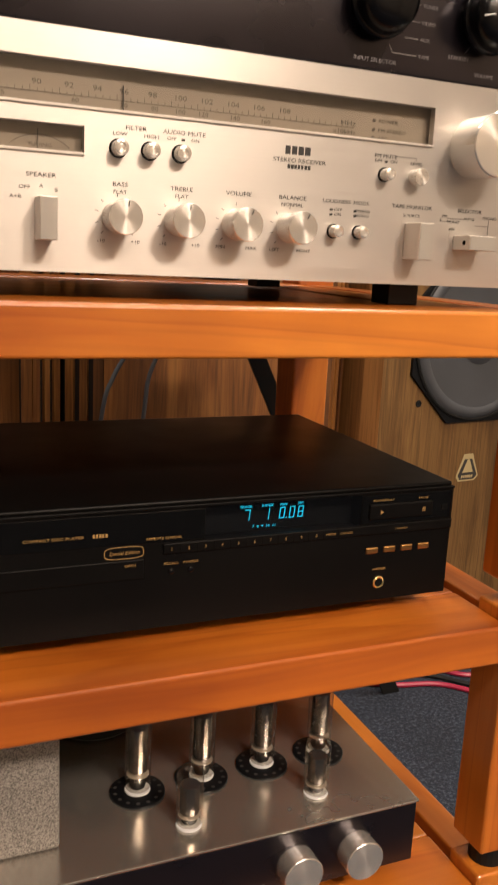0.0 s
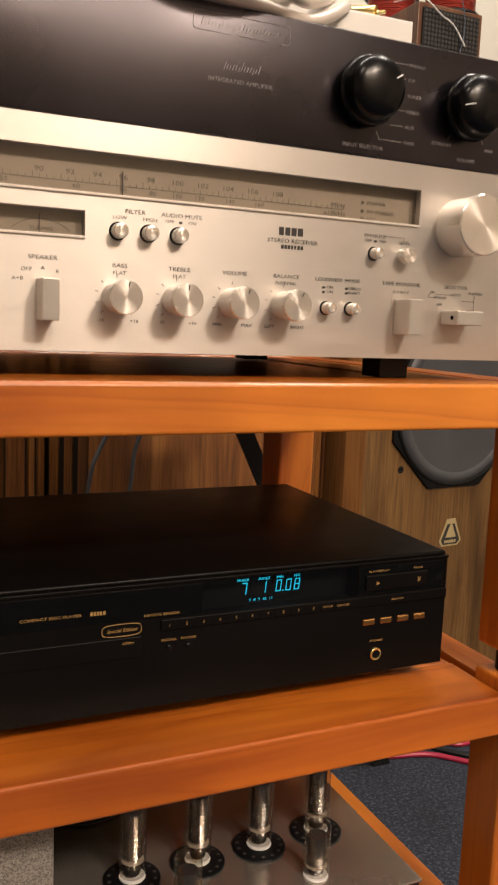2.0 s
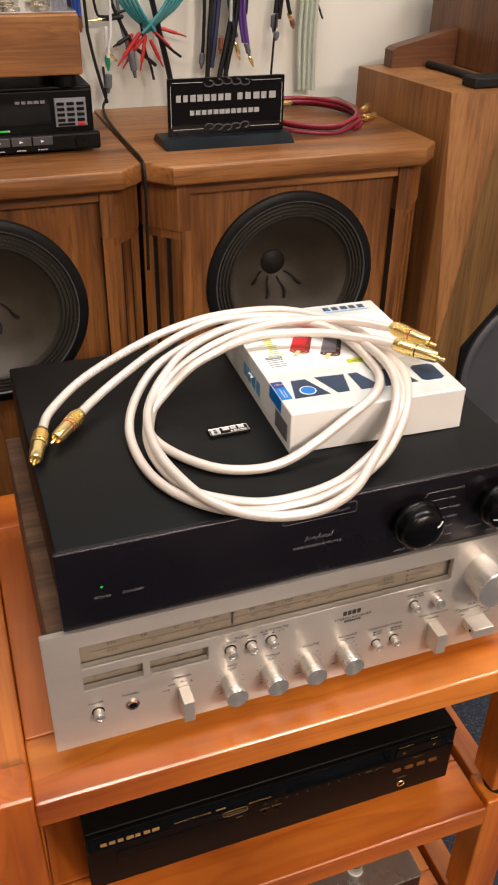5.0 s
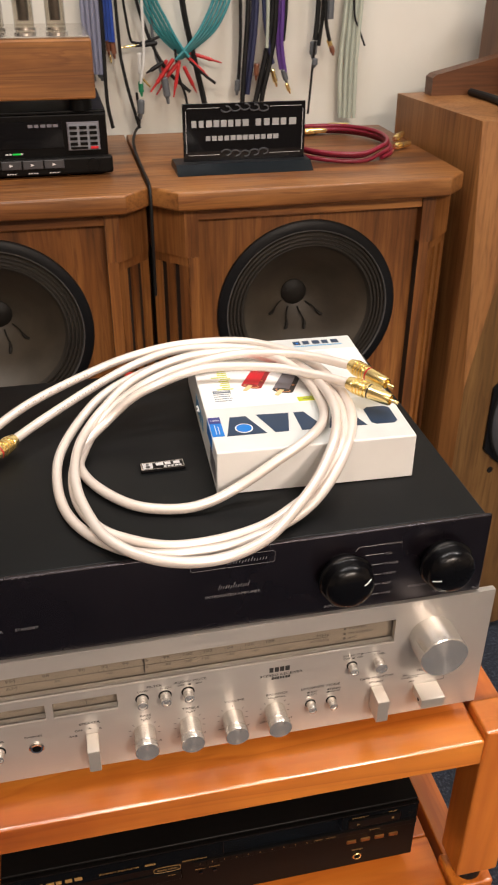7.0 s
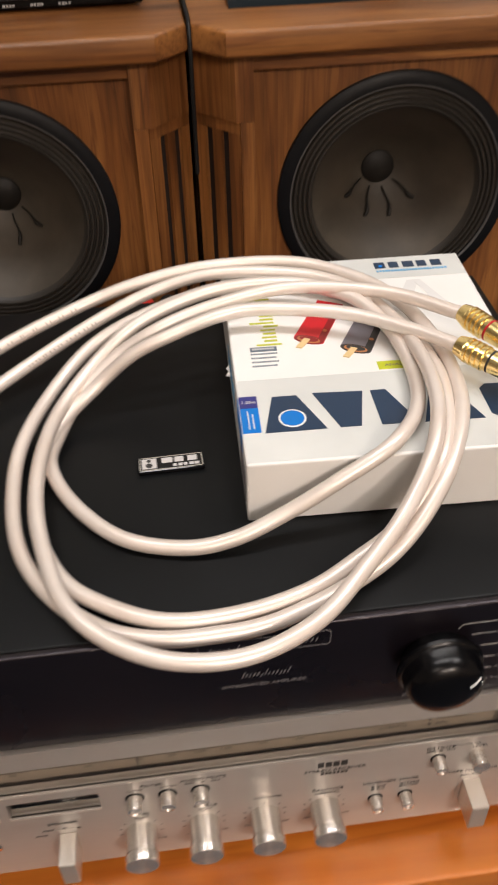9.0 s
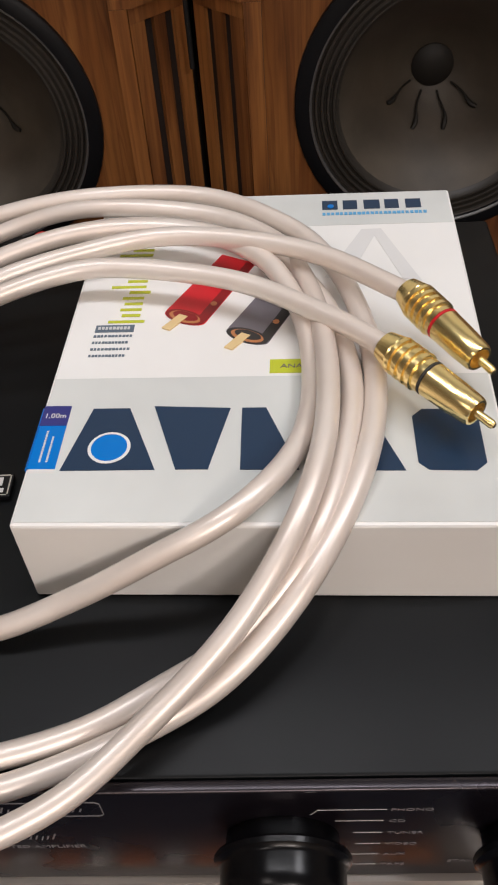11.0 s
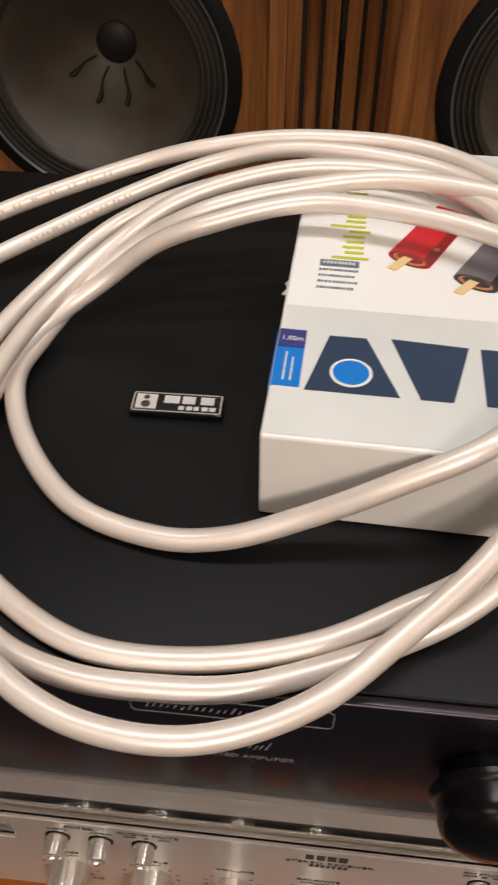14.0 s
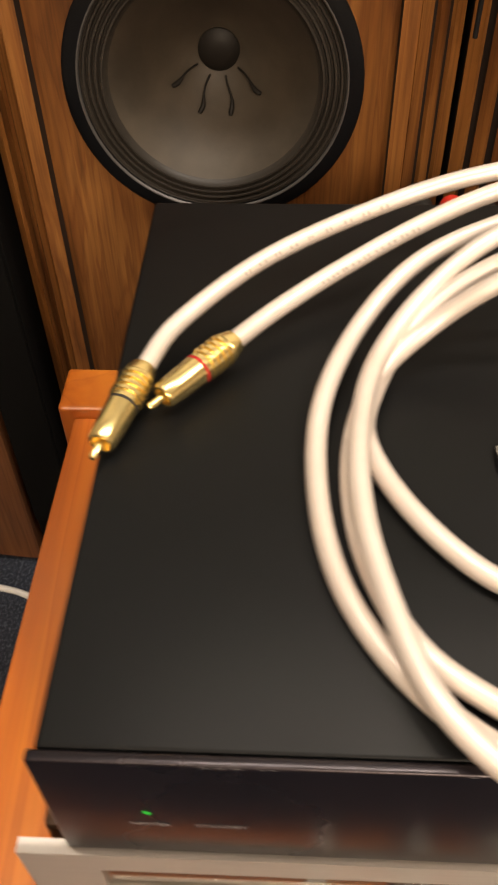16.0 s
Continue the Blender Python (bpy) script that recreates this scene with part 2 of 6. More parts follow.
M_band = painted("pale_grey_card_print", (0.66, 0.68, 0.66), 0.45, grain=60, amount=0.05)
M_cream = painted("cream_badge", (0.46, 0.37, 0.19), 0.4, grain=300)
# walnut in the grooves: their shade is put into this near-black colour
M_flute = painted("shaded_walnut_groove", (0.010, 0.005, 0.0025), 0.7, grain=200)
# black acrylic; the blue of its reflection is put into the base colour
M_signbase = mat("reflection_tinted_black_acrylic", (0.006, 0.009, 0.012), 0.3, Specular_IOR_Level=0.15)
M_surround = painted("brown_black_doped_cloth", (0.030, 0.026, 0.021), 0.48, grain=300, Specular_IOR_Level=0.4)
M_cone = mat("grey_paper_cone", (0.10, 0.085, 0.065), 0.6)
t_, b_ = nodes_of(M_cone)
t_.links.new(ramp(t_, noise_tex(t_, coords(t_, (1, 1, 1)), 14, 5), [(0.3, (0.038, 0.031, 0.022)), (0.7, (0.075, 0.061, 0.043))]), b_.inputs["Base Color"])
bump(t_, b_, noise_tex(t_, coords(t_, (1, 1, 1)), 220, 3), 0.12, 0.001)
M_frame = painted("black_speaker_frame", (0.0055, 0.006, 0.0072), 0.45, grain=260, Specular_IOR_Level=0.2)
M_bluegrey = painted("blue_grey_cone", (0.058, 0.062, 0.070), 0.5, grain=260)

M_carpet = mat("dark_blue_carpet", (0.03, 0.04, 0.06), 0.95)
t_, b_ = nodes_of(M_carpet)
v_ = coords(t_, (1, 1, 1), False)
c_ = ramp(t_, noise_tex(t_, v_, 210, 4, 0.8), [(0.32, (0.004, 0.006, 0.011)), (0.52, (0.022, 0.031, 0.052)), (0.72, (0.14, 0.16, 0.20))])
c2_ = ramp(t_, noise_tex(t_, v_, 14, 4), [(0.3, (0.75, 0.75, 0.75)), (0.7, (1.15, 1.15, 1.15))])
t_.links.new(mixc(t_, 1.0, c_, c2_), b_.inputs["Base Color"])
bump(t_, b_, noise_tex(t_, v_, 420, 3, 0.7), 0.9, 0.004)

M_wall = mat("cream_wall_paint", (0.70, 0.68, 0.60), 0.75)
t_, b_ = nodes_of(M_wall)
v_ = coords(t_, (1, 1, 1), False)
t_.links.new(ramp(t_, noise_tex(t_, v_, 4, 4), [(0.3, (0.64, 0.625, 0.55)), (0.7, (0.72, 0.705, 0.64))]), b_.inputs["Base Color"])
bump(t_, b_, noise_tex(t_, v_, 120, 3), 0.1, 0.001)
M_ceil = painted("white_ceiling_paint", (0.62, 0.60, 0.56), 0.8, grain=80)
M_stone = mat("speckled_grey_paint", (0.2, 0.19, 0.17), 0.6)
t_, b_ = nodes_of(M_stone)
v_ = coords(t_, (1, 1, 1))
t_.links.new(ramp(t_, noise_tex(t_, v_, 800, 2, 0.7), [(0.36, (0.10, 0.092, 0.082)), (0.50, (0.23, 0.212, 0.19)), (0.7, (0.36, 0.335, 0.30))]), b_.inputs["Base Color"])
bump(t_, b_, noise_tex(t_, v_, 420, 2, 0.7), 0.5, 0.0015)


def plain(name, c, rough=0.45, metal=0.0):
    return painted(name, c, rough, grain=300, amount=0.03, Metallic=metal) if metal == 0 else mat(name, c, rough, metal)


# ---- mesh helpers ----
def root(name, at, label, category, group="", kind=""):
    ob = new(name)
    ob.empty_display_size = 0.02
    ob.location = at
    return tagged(ob, label, category, group, kind)


def top_of(ob):
    while ob.parent:
        ob = ob.parent
    return ob


def part(name, bm, material, parent, label="", smooth=False):
    """Links a bmesh, given in world coordinates, as one mesh under a thing or a part."""
    o = top_of(parent).location
    bmesh.ops.translate(bm, vec=-o, verts=bm.verts)
    bmesh.ops.recalc_face_normals(bm, faces=bm.faces)
    me = bpy.data.meshes.new(name)
    bm.to_mesh(me)
    bm.free()
    me.materials.append(material)
    ob = new(name, me)
    ob.parent = parent
    if smooth:
        me.polygons.foreach_set("use_smooth", [True] * len(me.polygons))
        me.set_sharp_from_angle(angle=radians(38))
    return tagged(ob, label)


def solid(name, bm, material, label, category, group="", kind="", smooth=False):
    """A thing that is one mesh."""
    bmesh.ops.recalc_face_normals(bm, faces=bm.faces)
    c = Vector([min(v.co[i] for v in bm.verts) for i in range(3)])
    bmesh.ops.translate(bm, vec=-c, verts=bm.verts)
    me = bpy.data.meshes.new(name)
    bm.to_mesh(me)
    bm.free()
    me.materials.append(material)
    ob = new(name, me)
    ob.location = c
    if smooth:
        me.polygons.foreach_set("use_smooth", [True] * len(me.polygons))
        me.set_sharp_from_angle(angle=radians(38))
    return tagged(ob, label, category, group, kind)


def add(bm, other):
    me = bpy.data.meshes.new("tmp")
    other.to_mesh(me)
    other.free()
    bm.from_mesh(me)
    bpy.data.meshes.remove(me)
    return bm


def box(x0, x1, y0, y1, z0, z1, bev=0.0, seg=2, bm=None):
    b = bmesh.new()
    bmesh.ops.create_cube(b, size=1)
    for v in b.verts:
        v.co = ((x0 + x1) / 2 + v.co.x * (x1 - x0), (y0 + y1) / 2 + v.co.y * (y1 - y0), (z0 + z1) / 2 + v.co.z * (z1 - z0))
    if bev:
        bmesh.ops.bevel(b, geom=list(b.edges), offset=bev, segments=seg, profile=0.5, affect="EDGES")
    return add(bm, b) if bm else b


AX = {"x": Matrix.Rotation(radians(90), 4, "Y"), "-x": Matrix.Rotation(radians(-90), 4, "Y"), "z": Matrix.Identity(4),
      "y": Matrix.Rotation(radians(-90), 4, "X"), "-y": Matrix.Rotation(radians(90), 4, "X"), "-z": Matrix.Rotation(radians(180), 4, "X")}


def lathe(profile, at, axis="z", seg=40, bm=None, caps=True, ring=False):
    """Turns (radius, height) pairs round an axis that starts at a point. ring: the profile closes on itself."""
    b = bmesh.new()
    rings = []
    for r, h in profile:
        if r < 1e-6:
            rings.append([b.verts.new((0, 0, h))])
        else:
            rings.append([b.verts.new((r * math.cos(2 * math.pi * k / seg), r * math.sin(2 * math.pi * k / seg), h)) for k in range(seg)])
    for p, q in zip(rings, rings[1:] + rings[:1] if ring else rings[1:]):
        for k in range(seg):
            n = (k + 1) % seg
            f = [p[k % len(p)], p[n % len(p)], q[n % len(q)], q[k % len(q)]]
            f = list(dict.fromkeys(f))
            if len(f) > 2:
                b.faces.new(f)
    if caps and not ring and len(rings[0]) > 1:
        b.faces.new(rings[0])
    if caps and not ring and len(rings[-1]) > 1:
        b.faces.new(rings[-1])
    m = AX[axis] if isinstance(axis, str) else axis
    bmesh.ops.transform(b, matrix=Matrix.Translation(at) @ m, verts=b.verts)
    return add(bm, b) if bm else b


def spline(pts, steps=8):
    """A smooth line through the points."""
    p = [Vector(v) for v in pts]
    p = [2 * p[0] - p[1]] + p + [2 * p[-1] - p[-2]]
    out = []
    for i in range(1, len(p) - 2):
        a, b, c, d = p[i - 1:i + 3]
        for k in range(steps):
            s = k / steps
            out.append(0.5 * ((2 * b) + (c - a) * s + (2 * a - 5 * b + 4 * c - d) * s * s + (3 * b - a - 3 * c + d) * s ** 3))
    out.append(p[-2])
    return out


def sweep(line, r, seg=12, bm=None):
    """A round tube along a line; r may change along it."""
    b = bmesh.new()
    rings, up = [], Vector((0.13, 0.21, 0.97))
    for i, c in enumerate(line):
        tan = (line[min(i + 1, len(line) - 1)] - line[max(i - 1, 0)]).normalized()
        side = up.cross(tan)
        side = side.normalized() if side.length > 1e-4 else tan.orthogonal().normalized()
        up = tan.cross(side).normalized()
        rr = r(i / (len(line) - 1)) if callable(r) else r
        rings.append([b.verts.new(c + rr * (math.cos(2 * math.pi * k / seg) * side + math.sin(2 * math.pi * k / seg) * up)) for k in range(seg)])
    for p, q in zip(rings, rings[1:]):
        for k in range(seg):
            b.faces.new((p[k], p[(k + 1) % seg], q[(k + 1) % seg], q[k]))
    b.faces.new(rings[0])
    b.faces.new(rings[-1])
    return add(bm, b) if bm else b


def holed_plate(x0, x1, z0, z1, y0, y1, holes):
    """An upright plate with rectangular openings right through it."""
    xs = sorted({x0, x1, *(h[0] for h in holes), *(h[1] for h in holes)})
    zs = sorted({z0, z1, *(h[2] for h in holes), *(h[3] for h in holes)})
    b = bmesh.new()
    open_ = lambda x, z: any(h[0] < x < h[1] and h[2] < z < h[3] for h in holes) or not (x0 < x < x1 and z0 < z < z1)
    for i in range(len(xs) - 1):
        for k in range(len(zs) - 1):
            cx, cz = (xs[i] + xs[i + 1]) / 2, (zs[k] + zs[k + 1]) / 2
            if open_(cx, cz):
                continue
            q = [(xs[i], zs[k]), (xs[i + 1], zs[k]), (xs[i + 1], zs[k + 1]), (xs[i], zs[k + 1])]
            for y in (y0, y1):
                b.faces.new([b.verts.new((x, y, z)) for x, z in q])
            for (ax, az), (bx_, bz), (ox, oz) in ((q[0], q[1], (cx, zs[k - 1] / 2 + zs[k] / 2 if k else z0 - 1)),
                                                 (q[2], q[3], (cx, (zs[k + 1] + zs[k + 2]) / 2 if k + 2 < len(zs) else z1 + 1)),
                                                 (q[1], q[2], ((xs[i + 1] + xs[i + 2]) / 2 if i + 2 < len(xs) else x1 + 1, cz)),
                                                 (q[3], q[0], ((xs[i - 1] + xs[i]) / 2 if i else x0 - 1, cz))):
                if open_(ox, oz):
                    b.faces.new([b.verts.new(c) for c in ((ax, y0, az), (bx_, y0, bz), (bx_, y1, bz), (ax, y1, az))])
    bmesh.ops.remove_doubles(b, verts=b.verts, dist=1e-6)
    return b


def poly(points, thick, place):
    """A flat piece from a 2D outline, of some thickness, placed by a function (u, v, w) -> point."""
    b = bmesh.new()
    lo = [b.verts.new(place(u, v, 0)) for u, v in points]
    hi = [b.verts.new(place(u, v, thick)) for u, v in points]
    b.faces.new(lo)
    b.faces.new(hi)
    n = len(points)
    for i in range(n):
        b.faces.new((lo[i], lo[(i + 1) % n], hi[(i + 1) % n], hi[i]))
    return b


def front(y):
    """Places flat things on an upright face at y that looks towards -y."""
    return lambda u, v, w: Vector((u, y - w, v))


def rect(u0, u1, v0, v1):
    return [(u0, v0), (u1, v0), (u1, v1), (u0, v1)]


def disc2(u, v, r, n=28):
    return [(u + r * math.cos(2 * math.pi * k / n), v + r * math.sin(2 * math.pi * k / n)) for k in range(n)]


def words(body, size, at, place, align="CENTER", wide=1.0, thick=0.00015, slant=0.0):
    """Lettering in the built-in font, with cap height 0.7 of the size."""
    cu = bpy.data.curves.new("lettering", "FONT")
    cu.body, cu.size, cu.align_x, cu.resolution_u, cu.extrude, cu.shear = body, size, align, 2, thick / 2, slant
    ob = bpy.data.objects.new("lettering", cu)
    me = bpy.data.meshes.new_from_object(ob)
    b = bmesh.new()
    b.from_mesh(me)
    bpy.data.objects.remove(ob)
    bpy.data.meshes.remove(me)
    bpy.data.curves.remove(cu)
    for v in b.verts:
        v.co = place(at[0] + v.co.x * wide, at[1] + v.co.y, v.co.z + thick / 2 + 0.0001)
    return b


def bar_parts(name, m, parent, u0, u1, v, h, n, place, label="", seed=1):
    """The same row of bars, each one a part."""
    rng = random.Random(seed)
    w = (u1 - u0) / n
    for i in range(n):
        a = u0 + i * w
        part(name, poly(rect(a, a + w * rng.uniform(0.62, 0.86), v, v + h), 0.0002, place), m, parent, label)


def stroke_parts(name, m, parent, u0, u1, v, h, n, place, seed=1, lean=0.35, fat=0.28):
    """A row of thin slanted strokes of uneven height, each one a part."""
    rng = random.Random(seed)
    w = (u1 - u0) / n
    for i in range(n):
        a, b = u0 + i * w, v + h * (0.0 if i % 5 else -0.15)
        t = h * (1.0 if i % 6 == 0 else rng.uniform(0.50, 0.64))
        k = w * rng.uniform(fat - 0.06, fat + 0.06)
        part(name, poly([(a, b), (a + k, b), (a + k + lean * t, b + t), (a + lean * t, b + t)], 0.0002, place), m, parent)


def bars(u0, u1, v, h, n, place, thick=0.0002, seed=1):
    """Writing that cannot be read or shown: a row of plain bars."""
    rng = random.Random(seed)
    b = bmesh.new()
    w = (u1 - u0) / n
    for i in range(n):
        a = u0 + i * w
        add(b, poly(rect(a, a + w * rng.uniform(0.62, 0.86), v, v + h), thick, place))
    return b


# ---- the room ----
def slab(name, x0, x1, y0, y1, z0, z1, m, label, category):
    return solid(name, box(x0, x1, y0, y1, z0, z1), m, label, category, kind="structure")


slab("floor", -2.4, 2.6, -2.6, WALL_Y, FLOOR - 0.1, FLOOR, M_carpet, "dark blue speckled carpet over the shop floor", "floor")
slab("wall_north", -2.4, 2.6, WALL_Y, WALL_Y + 0.12, FLOOR - 0.1, CEIL, M_wall, "cream painted wall hung with cables", "wall")
# unseen walls added to close the room; their tan sets the bounced light
M_tan = painted("unseen_wall_tan", (0.30, 0.25, 0.195), 0.75, grain=80)
slab("wall_south", -2.4, 2.6, -2.72, -2.6, FLOOR - 0.1, CEIL, M_tan, "plain tan wall, unseen, added to close the room", "wall")
slab("wall_west", -2.52, -2.4, -2.72, WALL_Y + 0.12, FLOOR - 0.1, CEIL, M_tan, "plain tan wall, unseen, added to close the room", "wall")
slab("wall_east", 2.6, 2.72, -2.72, WALL_Y + 0.12, FLOOR - 0.1, CEIL, M_tan, "plain tan wall, unseen, added to close the room", "wall")
slab("ceiling", -2.52, 2.72, -2.72, WALL_Y + 0.12, CEIL, CEIL + 0.1, M_ceil, "white painted ceiling with lights", "ceiling")

# ---- the rack: three stacked tiers of orange wood ----
XL, XR, YF, YB = -0.052, 0.437, 0.478, 0.935
PW, PD = 0.046, 0.040


def tier(z, legs, label, pad=0.0195):
    """A shelf between four corner posts; the posts stand on the tier below."""
    r = root("rack_tier", ((XL + XR) / 2, (YF + YB) / 2, legs), label, "audio rack", "stacked tiers of the rack")
    rail = 0.032
    part("front_rail", box(XL, XR, YF, YF + 0.07, z - rail, z, 0.0025, 3), M_rackx, r)
    part("back_rail", box(XL, XR, YB - 0.07, YB, z - rail, z, 0.0025, 3), M_rackx, r)
    part("side_rail", box(XL + 0.0005, XL + 0.06, YF + 0.0705, YB - 0.0705, z - rail, z - 0.0006, 0.002), M_racky, r)
    part("side_rail", box(XR - 0.06, XR - 0.0005, YF + 0.0705, YB - 0.0705, z - rail, z - 0.0006, 0.002), M_racky, r)
    part("shelf_board", box(XL + 0.0605, XR - 0.0605, YF + 0.0705, YB - 0.0705, z - 0.020, z - 0.0015, 0.001), M_rackx, r)
    for x, w in ((XL - 0.060, 0.060), (XR, PW)):
        for y, d in ((YF, PD), (YB - 0.048, 0.048)):
            p = part("post", box(x, x + w, y, y + d, legs, z + 0.010, 0.003, 3), M_rackz, r)
            part("pad", lathe([(0.015, 0), (0.015, pad)], (x + w / 2, y + d / 2, legs - pad), "z", 20), M_rubber, p, "black rubber pad under the post")
    for x0, x1 in ((XL - 0.048, XL - 0.0004), (XR + 0.008, XR + 0.038)):
        part("side_stretcher", box(x0, x1, YF + PD + 0.0003, YB - 0.0483, z - rail, z, 0.002), M_racky, r)
    return r


Z1, Z2, Z3 = 0.973, 0.733, 0.497
tier(Z3, FLOOR + 0.005, "bottom tier of orange varnished wooden rack on carpet", 0.0045)
tier(Z2, Z3 + 0.030, "middle tier of orange varnished wooden audio rack")
tier(Z1, Z2 + 0.030, "top tier of orange varnished wooden audio rack")


# ---- stereo receiver ----
def round_knob(parent, x, z, y, r, length, skirt=0.0, name="knob", pointer=None, m=None):
    """A turned knob whose axis points out of the front."""
    prof = [(r * 0.98, 0)]
    if skirt:
        prof = [(r * 0.93, 0), (r * 0.93, length - skirt - 0.0012), (r * 0.88, length - skirt - 0.0008), (r * 0.88, length - skirt), (r, length - skirt + 0.0006)]
        rr = r
    else:
        rr = r
    prof += [(rr, length - 0.0008), (rr * 0.96, length), (0, length)]
    k = part(name, lathe(prof, (x, y, z), "-y", 48), m or M_knob, parent, smooth=True)
    if pointer:
        a, l0, l1 = pointer
        c, s = math.sin(radians(a)), math.cos(radians(a))
        pl = lambda u, v, w: Vector((x + u * s + v * c, y - length - 0.0001 - w, z - u * c + v * s))
        part("pointer_line", poly(rect(-0.00030, 0.00030, l0, l1), 0.0002, pl), M_ink, k)
    return k


def flat_pane(x0, x1, y, z0, z1):
    b = bmesh.new()
    b.faces.new([b.verts.new(c) for c in ((x0, y, z0), (x1, y, z0), (x1, y, z1), (x0, y, z1))])
    return b


def receiver():
    r = root("stereo_receiver", (0.206, 0.66, 0.975), "silver brushed-aluminium stereo receiver in a wood-grain case", "receiver")
    Y = 0.513
    F = lambda u, v, w: Vector((u - 0.0012, Y - w, v + 0.0021))
    holes = [(0.0035, 0.3508, 1.0826, 1.1066), (0.0035, 0.0545, 1.0570, 1.0718), (0.0605, 0.1126, 1.0570, 1.0718)]
    fp = part("front_panel", holed_plate(-0.0258, 0.4393, 0.9885, 1.1238, Y, Y + 0.0055, holes), M_alu, r, "brushed aluminium front panel")
    part("dial_back", box(0.0, 0.357, Y + 0.0095, Y + 0.0115, 1.052, 1.108), M_dial, r, "beige printed tuning dial")
    part("case", box(-0.020, 0.433, Y + 0.0121, 0.835, 0.9905, 1.1165, 0.003), M_case, r, "walnut wood-grain vinyl case")
    part("chassis_front", box(-0.019, 0.432, Y + 0.0083, Y + 0.0092, 0.992, 1.051), M_dark, r)
    for (a, b, c, d) in holes:
        w = part("window", flat_pane(a + 0.0002, b - 0.0002, Y + 0.0018, c + 0.0002, d - 0.0002), M_pane, r, "clear window over the dial")
        w.visible_shadow = False
        part("window_sill", box(a, b, Y - 0.0014, Y + 0.0012, c - 0.0016, c, 0.0003), M_lever, fp)
    for x in (0.352, 0.05):
        part("foot", box(x - 0.0125, x + 0.0125, 0.535, 0.56, 0.9732, 0.9904, 0.001), M_rubber, r)
        part("foot", box(x - 0.0125, x + 0.0125, 0.78, 0.805, 0.9732, 0.9904, 0.001), M_rubber, r)
    # dial scale
    D = lambda u, v, w: Vector((u + 0.0010, Y + 0.0094 - w, v + 0.0025))
    part("scale_line", poly(rect(0.012, 0.293, 1.0866, 1.0870), 0.0002, D), M_dialink, r)
    for i in range(61):
        x = 0.040 + i * 0.00421
        h = 0.0032 if i % 4 == 2 else 0.0018
        part("scale_tick", poly(rect(x, x + 0.0003, 1.0870, 1.0870 + h), 0.0002, D), M_dialink, r)
    for s, x in (("88", 0.0575), ("90", 0.086), ("92", 0.1045), ("94", 0.121), ("96", 0.137), ("98", 0.1545), ("100", 0.172), ("102", 0.189), ("104", 0.2065), ("106", 0.224), ("108", 0.242)):
        part("scale_number", words(s, 0.0044, (x, 1.0907), D, wide=1.3), M_dialink, r)
    for s, x in (("55", 0.066), ("60", 0.108), ("70", 0.137), ("80", 0.156), ("100", 0.172), ("120", 0.187), ("140", 0.208), ("160", 0.229)):
        part("scale_number", words(s, 0.0036, (x, 1.0832), D, wide=1.3), M_dialink, r)
    part("lettering", words("MHz", 0.0046, (0.2885, 1.0880), D, wide=1.3), M_dialink, r)
    part("lettering", words("x10kHz", 0.0042, (0.286, 1.0825), D, wide=1.3), M_dialink, r)
    part("lettering", words("FM", 0.005, (0.030, 1.0900), D, wide=1.3), M_dialink, r)
    part("lettering", words("AM", 0.005, (0.030, 1.0820), D, wide=1.3), M_dialink, r)
    part("dial_pointer", poly(rect(0.1368, 0.1375, 1.0832, 1.0978), 0.0004, front(Y + 0.0080)), M_ink, r, "dark tuning pointer")
    for z, s in ((1.0930, "POWER"), (1.0872, "FM STEREO"), (1.0820, "AFC")):
        part("indicator", poly(disc2(0.3080, z, 0.0012), 0.0004, D), M_dialink, r)
        part("lettering", words(s, 0.0034, (0.3115, z - 0.0012), D, "LEFT", 1.3), M_dialink, r)
    arc = [(0.0875 + 0.024 * math.sin(radians(a)), 1.0425 + 0.021 * math.cos(radians(a))) for a in range(-62, 63, 4)]
    part("meter_arc", sweep([D(u, v, 0.0002) for u, v in arc if 0.063 < u < 0.112 and v > 1.056], 0.00018, 5), M_dialink, r)
    part("meter_needle", poly(rect(0.0870, 0.0876, 1.0565, 1.0690), 0.0003, front(Y + 0.0085)), M_dialink, r)
    part("lettering", words("TUNING", 0.0028, (0.0875, 1.0570), D, wide=1.3), M_dialink, r)
    arc = [(0.030 + 0.024 * math.sin(radians(a)), 1.0425 + 0.021 * math.cos(radians(a))) for a in range(-62, 63, 4)]
    part("meter_arc", sweep([D(u, v, 0.0002) for u, v in arc if v > 1.056], 0.00018, 5), M_dialink, r)
    part("meter_needle", poly([(0.0150, 1.0570), (0.0155, 1.0570), (0.0105, 1.0690), (0.0100, 1.0690)], 0.0003, front(Y + 0.0085)), M_dialink, r)
    part("lettering", words("SIGNAL", 0.0028, (0.0300, 1.0570), D, wide=1.3), M_dialink, r)
    # round knobs
    Zk = 1.0218
    for x, names, ends, a in ((0.1325, ("BASS", "FLAT"), ("-10", "+10"), 12), (0.1710, ("TREBLE", "FLAT"), ("-10", "+10"), 3),
                              (0.2088, ("VOLUME",), ("MIN", "MAX"), 20), (0.2462, ("BALANCE", "NORMAL"), ("LEFT", "RIGHT"), 24)):
        k = round_knob(r, x, Zk, Y - 0.0001, 0.0102, 0.0222, 0.006, "tone_knob", (a, 0.0062, 0.0090))
        for i, s in enumerate(names):
            part("lettering", words(s, 0.0036 if i == 0 else 0.0031, (x + 0.0028, 1.0377 - 0.0042 * i), F, wide=1.25), M_ink, r)
